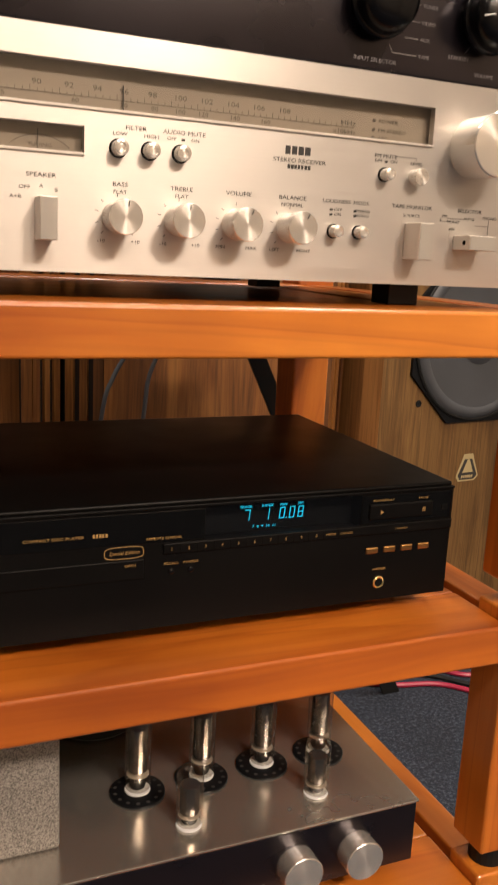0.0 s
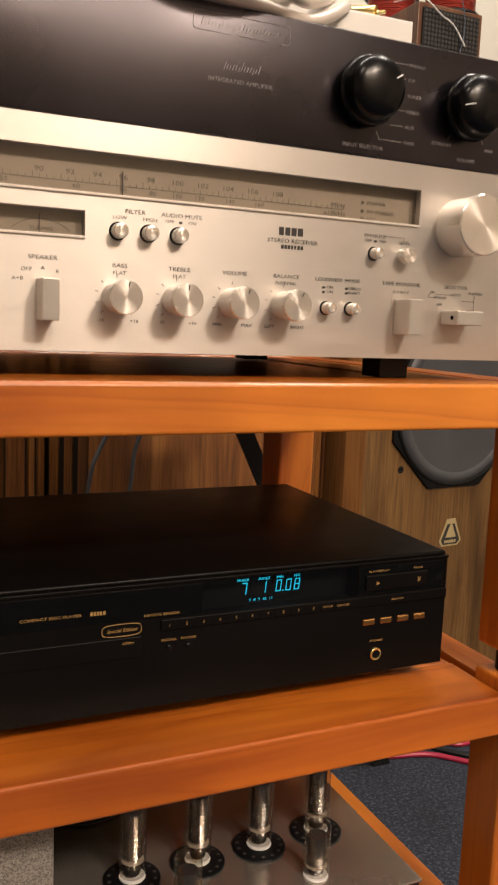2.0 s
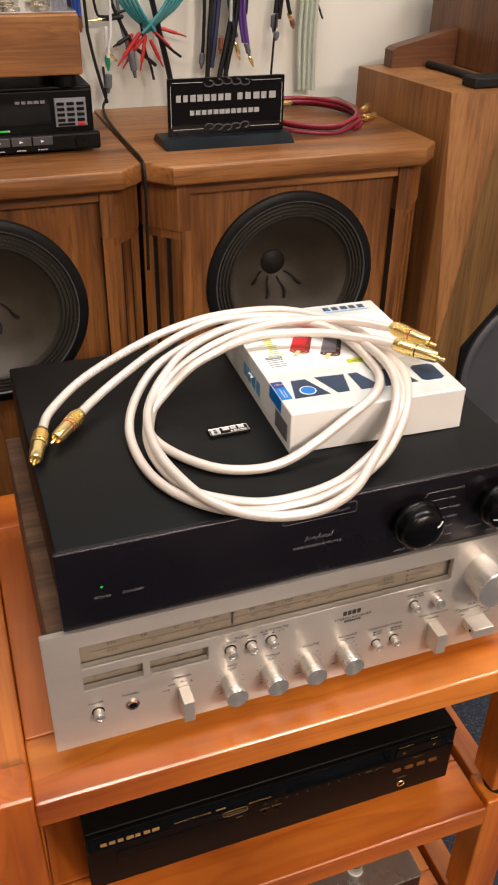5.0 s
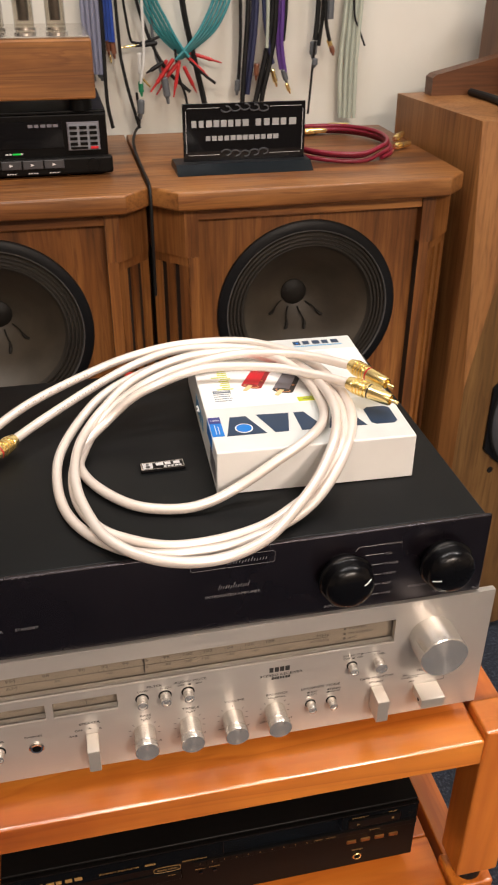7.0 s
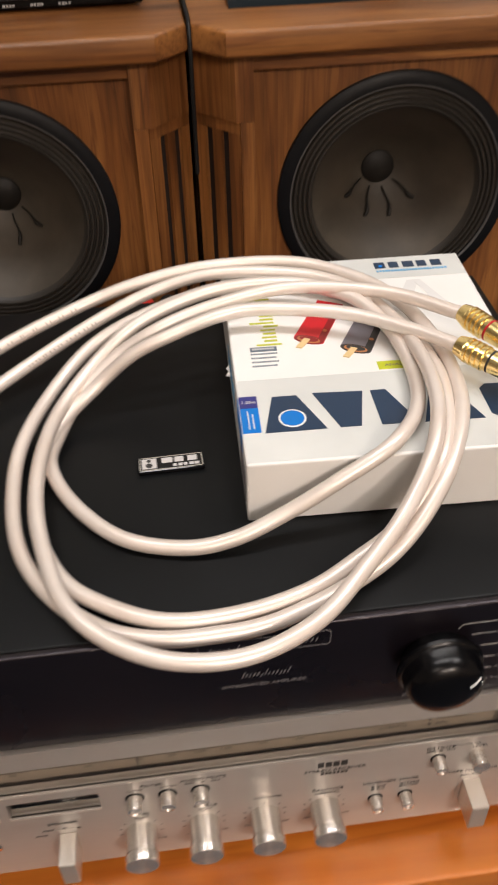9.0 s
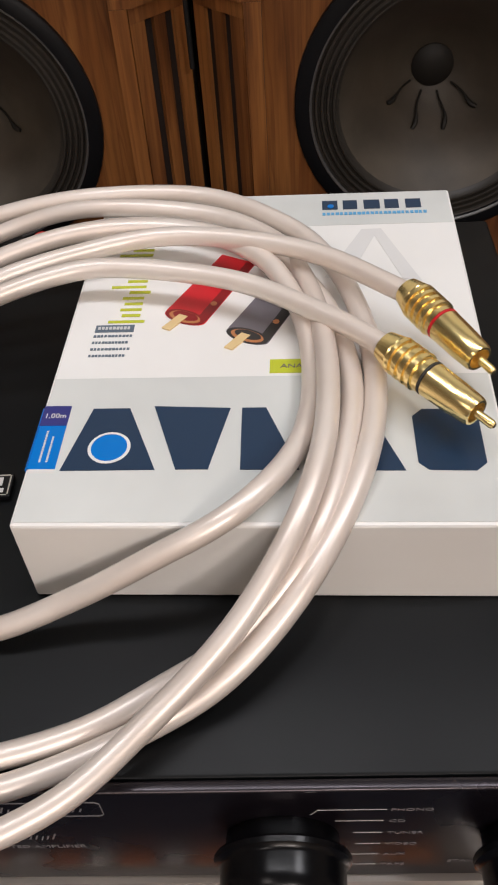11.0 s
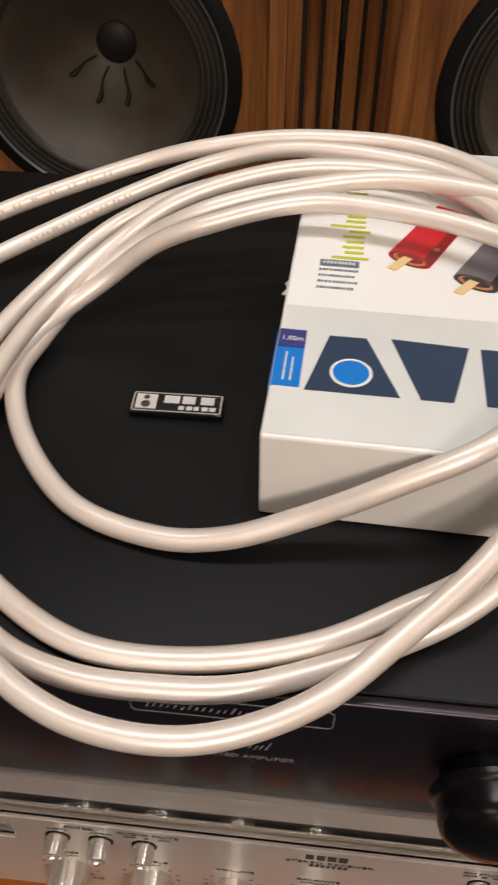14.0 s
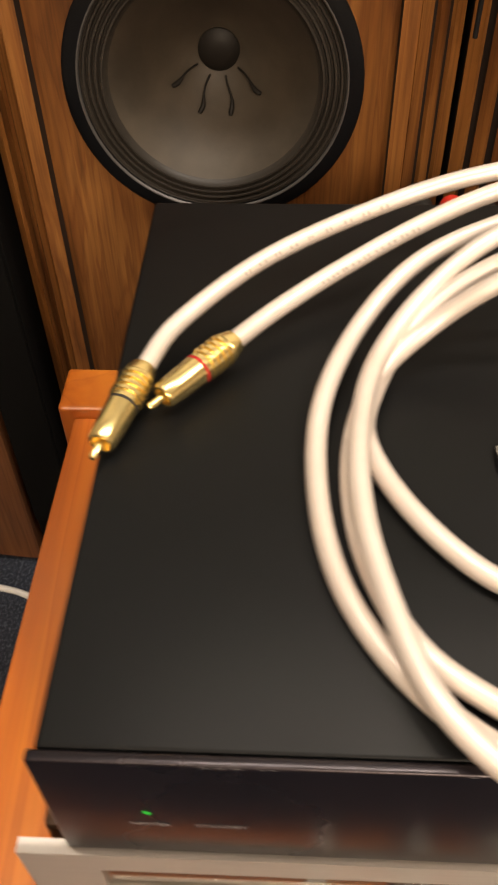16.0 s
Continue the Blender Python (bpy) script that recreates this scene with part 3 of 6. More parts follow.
        for s, dx in zip(ends, (-0.0105, 0.0105)):
            part("lettering", words(s, 0.0030, (x + 0.0020 + dx, 1.0048), F, wide=1.2), M_ink, r)
        for g in (-135, -105, -75, -45, 0, 45, 75, 105, 135):
            c, s_ = math.sin(radians(g)), math.cos(radians(g))
            part("knob_tick", poly([(x + c * q + s_ * e, Zk + s_ * q - c * e) for q, e in ((0.0118, -0.0002), (0.0118, 0.0002), (0.0138, 0.0002), (0.0138, -0.0002))], 0.0002, front(Y)), M_ink, r)
    round_knob(r, 0.3852, 1.0832, Y - 0.0001, 0.0210, 0.029, 0.0, "tuning_knob")
    # push buttons with dark collars
    for x, z, nm, c in ((0.1326, 1.0613, "LOW", 0.0058), (0.1518, 1.0613, "HIGH", 0.0058), (0.1710, 1.0613, "", 0.0058), (0.2787, 1.0217, "", 0.005), (0.2978, 1.0219, "", 0.005), (0.3145, 1.0605, "", 0.005), (0.013, 1.0265, "", 0.0058)):
        b = part("push_button", lathe([(c * 0.8, 0), (c * 0.8, 0.0075), (c * 0.74, 0.0085), (c * 0.5, 0.0087), (c * 0.42, 0.0080), (0, 0.0080)], (x, Y - 0.0004, z), "-y", 28), M_knob, r, "polished push button", True)
        part("collar", lathe([(c * 0.96, 0), (c * 0.96, 0.0004), (c * 0.6, 0.0004)], (x, Y, z), "-y", 28), M_dark, b, "dark collar")
        if nm:
            part("lettering", words(nm, 0.0031, (x + 0.0022, 1.0665), F, wide=1.25), M_ink, r)
    round_knob(r, 0.3385, 1.0605, Y - 0.0001, 0.0055, 0.0095, 0.003, "level_knob")
    for s, x, z, h in (("FILTER", 0.1445, 1.0700, 0.0042), ("AUDIO MUTE", 0.1745, 1.0700, 0.0042), ("OFF", 0.1665, 1.0665, 0.0032), ("ON", 0.1815, 1.0665, 0.0032), ("SPEAKER", 0.089, 1.0395, 0.0042), ("A", 0.089, 1.0335, 0.0036),
                       ("OFF", 0.0795, 1.0325, 0.0036), ("B", 0.0975, 1.0318, 0.0036), ("A+B", 0.0745, 1.0270, 0.0036), ("LOUDNESS", 0.2812, 1.0375, 0.0040), ("OFF", 0.2825, 1.0325, 0.0032), ("ON", 0.2825, 1.0295, 0.0032),
                       ("MODE", 0.2998, 1.0375, 0.0040), ("STEREO", 0.3012, 1.0325, 0.0032), ("MONO", 0.3010, 1.0295, 0.0032), ("FM MUTE", 0.3160, 1.0690, 0.0040), ("OFF", 0.3105, 1.0660, 0.0032), ("ON", 0.3225, 1.0660, 0.0032),
                       ("LEVEL", 0.3405, 1.0660, 0.0036), ("TAPE MONITOR", 0.3400, 1.0375, 0.0042), ("SOURCE", 0.3400, 1.0320, 0.0034), ("SELECTOR", 0.3880, 1.0375, 0.0042), ("FM", 0.3672, 1.0335, 0.0032), ("AUTO", 0.3880, 1.0325, 0.0032),
                       ("MONO", 0.3748, 1.0300, 0.0032), ("PHONO", 0.4058, 1.0340, 0.0032), ("AM", 0.3740, 1.0250, 0.0032), ("STEREO RECEIVER", 0.2525, 1.0605, 0.0044), ("POWER", 0.013, 1.0345, 0.0036), ("PHONES", 0.043, 1.0345, 0.0036)):
        part("lettering", words(s, h * 0.85, (x, z + 0.0002), F, wide=1.25), M_ink, r)
    for u0, u1, v0, v1 in ((0.3240, 0.3400, 1.0706, 1.0709), (0.3398, 0.3401, 1.0690, 1.0709), (0.3640, 0.3643, 1.0308, 1.0330), (0.3640, 0.3695, 1.0308, 1.0311), (0.3700, 0.3825, 1.0331, 1.0334), (0.3935, 0.4050, 1.0292, 1.0295), (0.4050, 0.4053, 1.0225, 1.0332), (0.3985, 0.4050, 1.0225, 1.0228)):
        part("printed_rule", poly(rect(u0, u1, v0, v1), 0.0002, F), M_ink, r)
    for x, z in ((0.2775, 1.0330), (0.2775, 1.0298), (0.2955, 1.0330), (0.2955, 1.0298), (0.1738, 1.0670), (0.3165, 1.0664)):
        part("printed_mark", poly(rect(x - 0.0011, x + 0.0011, z - 0.0003, z + 0.0011), 0.0002, F), M_ink, r)
    # maker's mark, as plain shapes
    bar_parts("maker_bar", M_ink, r, 0.2420, 0.2605, 1.0655, 0.0052, 4, F, seed=5)
    bar_parts("model_bar", M_ink, r, 0.2440, 0.2610, 1.0568, 0.0026, 7, F, seed=6)
    # levers
    for x, z, w, h, nm in ((0.0890, 1.0185, 0.0100, 0.024, "lever_switch"), (0.3395, 1.0180, 0.0110, 0.0245, "lever_switch"), (0.3862, 1.0190, 0.0225, 0.0100, "selector_lever")):
        k = part(nm, box(x - w / 2, x + w / 2, Y - 0.0195, Y - 0.0002, z - h / 2, z + h / 2, 0.0006), M_lever, r)
        # thin added plate that darkens the end face like a dim reflection
        part("lever_face", box(x - w / 2 + 0.0005, x + w / 2 - 0.0005, Y - 0.0199, Y - 0.0196, z - h / 2 + 0.0005, z + h / 2 - 0.0005), M_levface, k, "brushed end face, greyed for the dark room it reflects")
        part("slot", poly(rect(x - w * 0.62, x + w * 0.62, z - h * 0.62, z + h * 0.62), 0.00015, F), M_alu, k)
    part("set_screw", lathe([(0.0016, 0), (0.0016, 0.0003)], (0.3749, Y - 0.0135, 1.0190), "-x", 16), M_dark, r)
    j = part("headphone_jack", lathe([(0.0062, 0), (0.0062, 0.0016), (0.0050, 0.0024), (0.0036, 0.0022), (0.0034, 0.0004), (0, 0.0004)], (0.043, Y, 1.0250), "-y", 32), M_chrome, r, "chrome headphone socket", True)
    part("socket_hole", lathe([(0.0033, 0), (0.0033, 0.0009)], (0.043, Y - 0.0006, 1.0250), "-y", 20), M_dark, j)
    return r


receiver()


# ---- integrated amplifier ----
M_lgrey_dim = mat("dim_silver_print", (0.21, 0.20, 0.21), 0.5)


M_redt = plain("red_terminal_plastic", (0.62, 0.03, 0.02), 0.3)


def amplifier():
    r = root("integrated_amplifier", (0.21, 0.66, 1.1245), "slim black integrated amplifier resting on the receiver", "amplifier")
    Y = 0.515
    F = front(Y)
    part("front_panel", box(-0.0065, 0.4245, Y, Y + 0.0042, 1.1248, 1.2032, 0.0012, 3), M_black, r, "black anodised front panel", True)
    part("cover", box(-0.0045, 0.421, Y + 0.0044, 0.830, 1.1272, 1.2025, 0.0018, 3), M_blackm, r, "black powder-coated steel cover", True)
    for x in (0.03, 0.39):
        for y in (0.55, 0.78):
            part("foot", lathe([(0.012, 0), (0.012, 0.0103)], (x, y, 1.1167), "z", 24), M_rubber, r)
    for x, z, a, nm in ((0.3005, 1.1650, 60, "selector_knob"), (0.3855, 1.1655, -100, "volume_knob")):
        k = part(nm, lathe([(0.0190, 0), (0.0192, 0.0060), (0.0224, 0.0064), (0.0229, 0.0072), (0.0226, 0.0088), (0.0213, 0.0098), (0.0208, 0.0110), (0.0206, 0.0165), (0.0198, 0.0196), (0.0178, 0.0222), (0.0140, 0.0242), (0.0080, 0.0254), (0, 0.0258)], (x, Y - 0.0001, z), "-y", 56), M_knobblk, r, "domed gloss black knob", True)
        c, s = math.sin(radians(a)), math.cos(radians(a))
        line = [Vector((x + c * q, Y - 0.0003 - h, z + s * q)) for q, h in ((0.0110, 0.0249), (0.0140, 0.0242), (0.0178, 0.0222))]
        part("pointer_line", sweep(line, 0.0005, 6), M_white, k, "white pointer line")
    for s, x, z in (("PHONO", 0.3352, 1.1872), ("CD", 0.3352, 1.1777), ("TUNER", 0.3352, 1.1672), ("VIDEO", 0.3350, 1.1568), ("AUX", 0.3348, 1.1466), ("TAPE", 0.3345, 1.1362)):
        part("lettering", words(s, 0.0030, (x, z), F, "LEFT", 1.25), M_lgrey_dim, r)
    for line in (((0.3100, 1.1845), (0.3122, 1.1884), (0.3340, 1.1884)), ((0.3180, 1.1790), (0.3335, 1.1790)), ((0.3240, 1.1685), (0.3335, 1.1685)), ((0.3250, 1.1580), (0.3335, 1.1580)), ((0.3230, 1.1477), (0.3332, 1.1477)), ((0.3120, 1.1420), (0.3145, 1.1373), (0.3328, 1.1373)), ((0.3715, 1.1440), (0.3745, 1.1478)), ((0.4030, 1.1440), (0.4000, 1.1478))):
        part("printed_rule", sweep([F(u, v, 0.0001) for u, v in line], 0.00014, 5), M_silver_ink, r)
    for s, x, z, h in (("INPUT SELECTOR", 0.3020, 1.1300, 0.0042), ("VOLUME", 0.3885, 1.1300, 0.0042), ("STANDBY", 0.3665, 1.1390, 0.0040), ("MAX", 0.4085, 1.1390, 0.0036), ("INTEGRATED AMPLIFIER", 0.2105, 1.1575, 0.0042), ("POWER", 0.0272, 1.1525, 0.0040), ("STANDBY", 0.0515, 1.1525, 0.0040)):
        part("lettering", words(s, h * 0.85, (x, z), F, wide=1.15), M_lgrey_dim, r)
    fr = [(0.1790, 1.1860), (0.2425, 1.1860), (0.2438, 1.1873), (0.2438, 1.1957), (0.2425, 1.1970), (0.1790, 1.1970), (0.1777, 1.1957), (0.1777, 1.1873), (0.1790, 1.1860)]
    part("name_frame", sweep([F(u, v, 0.0001) for u, v in fr], 0.00022, 5), M_lgrey_dim, r)
    stroke_parts("maker_bar", M_lgrey_dim, r, 0.1825, 0.2385, 1.1895, 0.0040, 24, F, 3)
    stroke_parts("model_bar", M_lgrey_dim, r, 0.1985, 0.2240, 1.1655, 0.0052, 13, F, 4)
    for x, m_, lab in ((0.1455, M_rubber, "black speaker terminal"), (0.1635, M_redt, "red speaker terminal"), (0.1815, M_rubber, "black speaker terminal")):
        part("speaker_terminal", lathe([(0.0050, 0), (0.0050, 0.006), (0.0068, 0.0065), (0.0070, 0.008), (0.0070, 0.022), (0.0060, 0.024), (0, 0.024)], (x, 0.8299, 1.1880), "y", 20), m_, r, lab, True)
    rng = random.Random(12)
    for x in (0.048, 0.053, 0.058, 0.0655, 0.069, 0.128, 0.236, 0.2405, 0.31):
        a = rng.uniform(0.0008, 0.0024)
        part("scuff", poly([(x - a, 1.2024), (x + a, 1.2026), (x + a * 0.7, 1.2030), (x - a * 0.4, 1.2029)], 0.00006, front(Y - 0.00005)), M_lgrey_dim, r, "worn spot on the edge")
    part("power_led", lathe([(0.0011, 0), (0.0011, 0.0002), (0, 0.0003)], (0.0270, Y, 1.1638), "-y", 16), M_led, r, "small green power light")
    return r


amplifier()


# ---- compact disc player ----
def cd_player():
    r = root("cd_player", (0.196, 0.66, Z2), "black compact disc player with a lit cyan display", "CD player")
    Y = 0.524
    F, G = front(Y), front(Y - 0.0006)
    X0, X1 = -0.014, 0.4065
    part("body", box(X0 + 0.002, X1 - 0.002, Y + 0.0190, 0.803, 0.7480, 0.8340, 0.002), M_cdblk, r, "black metal body")
    part("top_cover", box(X0, X1, Y + 0.002, 0.806, 0.8342, 0.8380, 0.0018, 3), M_cdblk, r, "black top cover with rounded front edge", True)
    part("front_panel", holed_plate(X0, X1, 0.7470, 0.8330, Y, Y + 0.0185, [(0.2005, 0.3245, 0.8062, 0.8326)]), M_cdblk, r, "black front panel")
    for a, b_ in ((X0 + 0.002, 0.2000), (0.3250, 0.405)):
        part("display_glass", box(a, b_, Y - 0.0005, Y + 0.0001, 0.8100, 0.8315, 0.0002), M_band_gloss, r, "gloss black window band")
    w = part("display_window", flat_pane(0.2006, 0.3244, Y + 0.0004, 0.8087, 0.8325), M_smoke, r, "smoked window over the lit digits")
    w.visible_shadow = False
    part("display_back", box(0.2008, 0.3242, Y + 0.0155, Y + 0.0182, 0.8063, 0.8324), M_dark, r)
    part("accent_strip", box(X0, X1, Y - 0.0016, Y + 0.002, 0.8334, 0.8352, 0.0004), M_cdblk, r)
    part("button_bar", box(0.1700, X1, Y - 0.0016, Y + 0.003, 0.8010, 0.8086, 0.0006), M_cdblk, r)
    for i in range(11):
        x = 0.170 + 0.0123 * (i + 1)
        part("bar_joint", box(x - 0.0002, x + 0.0002, Y - 0.0018, Y - 0.0012, 0.8012, 0.8083), M_dark, r)
    for s, x in zip("1234567890", [0.1760 + i * 0.01233 for i in range(10)]):
        part("lettering", words(s, 0.0033, (x, 0.8035), front(Y - 0.0017)), M_gold_ink, r)
    tr = part("disc_tray", box(X0 + 0.03, 0.1565, Y - 0.0012, Y + 0.003, 0.7850, 0.7990, 0.0006), M_cdblk, r)
    part("tray_joint", box(X0 + 0.029, 0.1575, Y - 0.0003, Y + 0.0005, 0.7842, 0.7998), M_dark, tr)
    play = part("play_button", box(0.3310, 0.3870, Y - 0.0022, Y + 0.002, 0.8130, 0.8250, 0.0008), M_cdblk, r)
    part("play_symbol", poly([(0.3400, 0.8170), (0.3400, 0.8205), (0.3430, 0.8187)], 0.0002, front(Y - 0.0023)), M_gold_ink, play)
    for x in (0.3775, 0.3790):
        part("pause_symbol", poly(rect(x, x + 0.0008, 0.8170, 0.8205), 0.0002, front(Y - 0.0023)), M_gold_ink, play)
    part("sensor_window", box(0.3960, 0.4015, Y - 0.0009, Y, 0.8160, 0.8210, 0.0003), M_dark, r)
    for i in range(4):
        x = 0.3310 + i * 0.01540
        part("amber_key", box(x, x + 0.0105, Y - 0.0014, Y + 0.002, 0.7855, 0.7905, 0.001), M_copper, r, "small amber key")
    j = part("headphone_jack", lathe([(0.0050, 0), (0.0050, 0.0012), (0.0044, 0.0018), (0.0034, 0.0016), (0.0032, 0.0003), (0, 0.0003)], (0.3440, Y, 0.7618), "-y", 28), M_gold, r, "gold headphone socket", True)
    part("socket_hole", lathe([(0.0031, 0), (0.0031, 0.0006)], (0.3440, Y - 0.0002, 0.7618), "-y", 20), M_dark, j)
    for x in (0.1765, 0.1905):
        part("small_key", lathe([(0.0020, 0), (0.0020, 0.0010), (0.0014, 0.0014), (0, 0.0014)], (x, Y, 0.7880), "-y", 18), M_gloss, r, smooth=True)
    W = front(Y - 0.0008)
    for s, x, z, h, f in (("COMPACT DISC PLAYER", 0.0960, 0.8165, 0.0040, W), ("REMOTE SENSOR", 0.1705, 0.8115, 0.0036, W), ("OPEN", 0.1470, 0.7940, 0.0034, front(Y - 0.0013)), ("RECALL", 0.1762, 0.7925, 0.0034, F), ("P.MODE", 0.1905, 0.7925, 0.0034, F),
                          ("MEMO", 0.2990, 0.8035, 0.0032, front(Y - 0.0017)), ("CANCEL", 0.3122, 0.8035, 0.0032, front(Y - 0.0017)), ("PLAY/REPLAY", 0.3430, 0.8265, 0.0034, W), ("PAUSE", 0.3785, 0.8265, 0.0034, W), ("STOP/CM", 0.3600, 0.8035, 0.0030, front(Y - 0.0017)), ("PHONES", 0.3442, 0.7712, 0.0034, F)):
        part("lettering", words(s, h * 0.7, (x, z + 0.0004), f, wide=1.3), M_gold_ink, r)
    bar_parts("maker_bar", M_gold_ink, r, 0.0000, 0.0620, 0.8155, 0.0052, 7, W, seed=9)
    part("model_mark", bars(0.1215, 0.1320, 0.8166, 0.0026, 5, W, seed=10), M_gold_ink, r)
    oval = [(0.1430 + 0.0135 * math.copysign(abs(math.cos(a)) ** 0.55, math.cos(a)), 0.8043 + 0.0042 * math.copysign(abs(math.sin(a)) ** 0.55, math.sin(a))) for a in [2 * math.pi * k / 32 for k in range(33)]]
    part("badge_outline", sweep([F(u, v, 0.0002) for u, v in oval], 0.0003, 5), M_gold_ink, r)
    part("lettering", words("Special Edition", 0.0038, (0.1430, 0.8030), F, wide=0.95, slant=0.35), M_gold_ink, r)
    # lit display, set back behind the window
    W = lambda u, v, w: Vector((u + 0.0070, Y + 0.0153 - w, v - 0.0051))
    def seg7(body, x, z, h):
        on = {"0": "abcdef", "1": "bc", "7": "abc", "8": "abcdefg", "9": "abcdfg"}
        w, t = h * 0.50, h * 0.085
        shapes = {"a": (0, w, h - t, h), "g": (0, w, h / 2 - t / 2, h / 2 + t / 2), "d": (0, w, 0, t), "f": (0, t, h / 2, h), "b": (w - t, w, h / 2, h), "e": (0, t, 0, h / 2), "c": (w - t, w, 0, h / 2)}
        b = bmesh.new()
        for ch in body:
            if ch == ".":
                add(b, poly(rect(x - h * 0.17, x - h * 0.07, z, z + t), 0.0002, W))
                x += h * 0.12
                continue
            for k in on[ch]:
                u0, u1, v0, v1 = shapes[k]
                sl = 0.10
                add(b, poly([(x + u0 + 0.0001 + sl * v0, z + v0 + 0.0001), (x + u1 - 0.0001 + sl * v0, z + v0 + 0.0001), (x + u1 - 0.0001 + sl * v1, z + v1 - 0.0001), (x + u0 + 0.0001 + sl * v1, z + v1 - 0.0001)], 0.0002, W))
            x += h * 0.80
        return b
    part("display_digits", seg7("7", 0.2285, 0.8195, 0.0088), M_vfd, r, "glowing cyan digits")
    part("display_digits", seg7("1", 0.2440, 0.8195, 0.0088), M_vfd, r, "glowing cyan digits")
    part("display_digits", seg7("0.08", 0.2565, 0.8195, 0.0088), M_vfd, r, "glowing cyan digits")
    for s, x, h, z in (("TRACK", 0.2300, 0.0026, 0.8295), ("INDEX", 0.2470, 0.0026, 0.8295), ("MIN", 0.2600, 0.0026, 0.8295), ("SEC", 0.2740, 0.0026, 0.8295), ("7  8  9  10  11", 0.2450, 0.0028, 0.8140)):
        part("display_words", words(s, h, (x, z), W, wide=1.2), M_vfd, r)
    for x in (0.03, 0.355):
        for y in (0.56, 0.77):
            part("foot", lathe([(0.013, 0), (0.016, 0.004), (0.016, 0.0145)], (x, y, Z2 + 0.0003), "z", 28), M_copper, r, "bronze-coloured foot", True)
    return r


cd_player()


# ---- valve amplifier on the bottom shelf ----
def valve_amp():
    r = root("valve_amplifier", (0.19, 0.65, Z3), "valve amplifier with steel top, glass tubes and grey transformer cover", "amplifier")
    T = 0.570
    part("chassis", box(-0.020, 0.390, 0.5145, 0.800, 0.5130, T - 0.0025, 0.001), M_blackm, r, "black steel chassis")
    part("top_plate", box(-0.022, 0.393, 0.5085, 0.802, T - 0.0024, T, 0.0008), M_steel, r, "brushed steel top plate")
    part("front_panel", box(-0.021, 0.391, 0.5095, 0.5140, 0.5135, T - 0.0030, 0.0006), M_black, r)
    for x in (0.335, 0.281, 0.10):
        k = round_knob(r, x, 0.5380, 0.5093, 0.0165, 0.0170, 0.0, "control_knob")
    for x in (0.01, 0.36):
        for y in (0.54, 0.77):
            part("foot", lathe([(0.012, 0), (0.014, 0.0155)], (x, y, Z3 + 0.0003), "z", 24), M_rubber, r)
    part("transformer_cover", box(-0.015, 0.104, 0.545, 0.775, T + 0.0003, 0.688, 0.003, 2), M_stone, r, "speckled grey textured transformer cover")
    part("transformer_can", lathe([(0.040, 0), (0.042, 0.002), (0.042, 0.08), (0.038, 0.086), (0, 0.086)], (0.165, 0.715, T + 0.0003), "z", 40), M_blackm, r, "black round transformer can", True)
    def tube(x, y, rad, h, skirt):
        if skirt:
            s = part("socket", lathe([(0.0225, 0), (0.0225, 0.0016), (0.0215, 0.0022), (0.012, 0.0022)], (x, y, T + 0.0002), "z", 36), M_frame, r, "black ventilated tube socket", True)
            for k in range(14):
                a = 2 * math.pi * k / 14
                part("vent_hole", lathe([(0.0016, 0), (0.0016, 0.0004)], (x + 0.0185 * math.cos(a), y + 0.0185 * math.sin(a), T + 0.0021), "z", 10), M_slot, s)
        z0 = T + (0.0026 if skirt else 0.0003)
        v = part("valve", lathe([(rad * 0.92, 0), (rad, 0.003), (rad, h * 0.86), (rad * 0.93, h * 0.93), (rad * 0.62, h * 0.975), (rad * 0.25, h * 0.99), (rad * 0.12, h * 1.03), (0, h * 1.035)], (x, y, z0 + 0.003), "z", 32), M_glass, r, "clear glass valve", True)
        v.visible_shadow = False
        part("base_ring", lathe([(rad * 0.96, 0), (rad * 0.98, 0.0005), (rad * 0.96, 0.0012), (rad * 0.90, 0.0013)], (x, y, z0), "z", 32), M_white, v, "white ceramic ring", True)
        part("plate", lathe([(rad * 0.60, 0), (rad * 0.72, 0.001), (rad * 0.72, h * 0.52), (rad * 0.6, h * 0.525), (0, h * 0.525)], (x, y, z0 + h * 0.24), "z", 14), M_elect, v, "grey metal electrode")
        if skirt:
            part("getter", lathe([(rad * 0.94, h * 0.86), (rad * 0.92, h * 0.885), (rad * 0.88, h * 0.92), (rad * 0.58, h * 0.965), (0, h * 0.98)], (x, y, z0 + 0.0028), "z", 28), M_getter, v, "silvered top", True)
        part("mica", lathe([(rad * 0.85, 0), (rad * 0.85, 0.0006)], (x, y, z0 + h * 0.20), "z", 18), M_dial, v)
        for k in range(7):
            a = 2 * math.pi * k / 8
            part("pin", lathe([(0.0005, 0), (0.0005, h * 0.18)], (x + rad * 0.5 * math.cos(a), y + rad * 0.5 * math.sin(a), z0 + 0.003), "z", 6), M_chrome, v)
        part("stem", lathe([(rad * 0.55, 0), (rad * 0.62, h * 0.03), (rad * 0.40, h * 0.15), (0, h * 0.15)], (x, y, z0 + 0.0034), "z", 16), M_dustcap, v, "brown glass stem", True)
    for x, y in ((0.175, 0.592), (0.231, 0.594), (0.287, 0.595), (0.343, 0.597)):
        tube(x, y, 0.0108, 0.074, True)
    for x, y in ((0.202, 0.540), (0.314, 0.544)):
        tube(x, y, 0.0105, 0.047, False)
    return r


valve_amp()

# ---- boxed cable on top of the amplifier ----
BOX = (0.2122, 0.5885, 1.2028)
BW, BD, BH = 0.1700, 0.2100, 0.0412


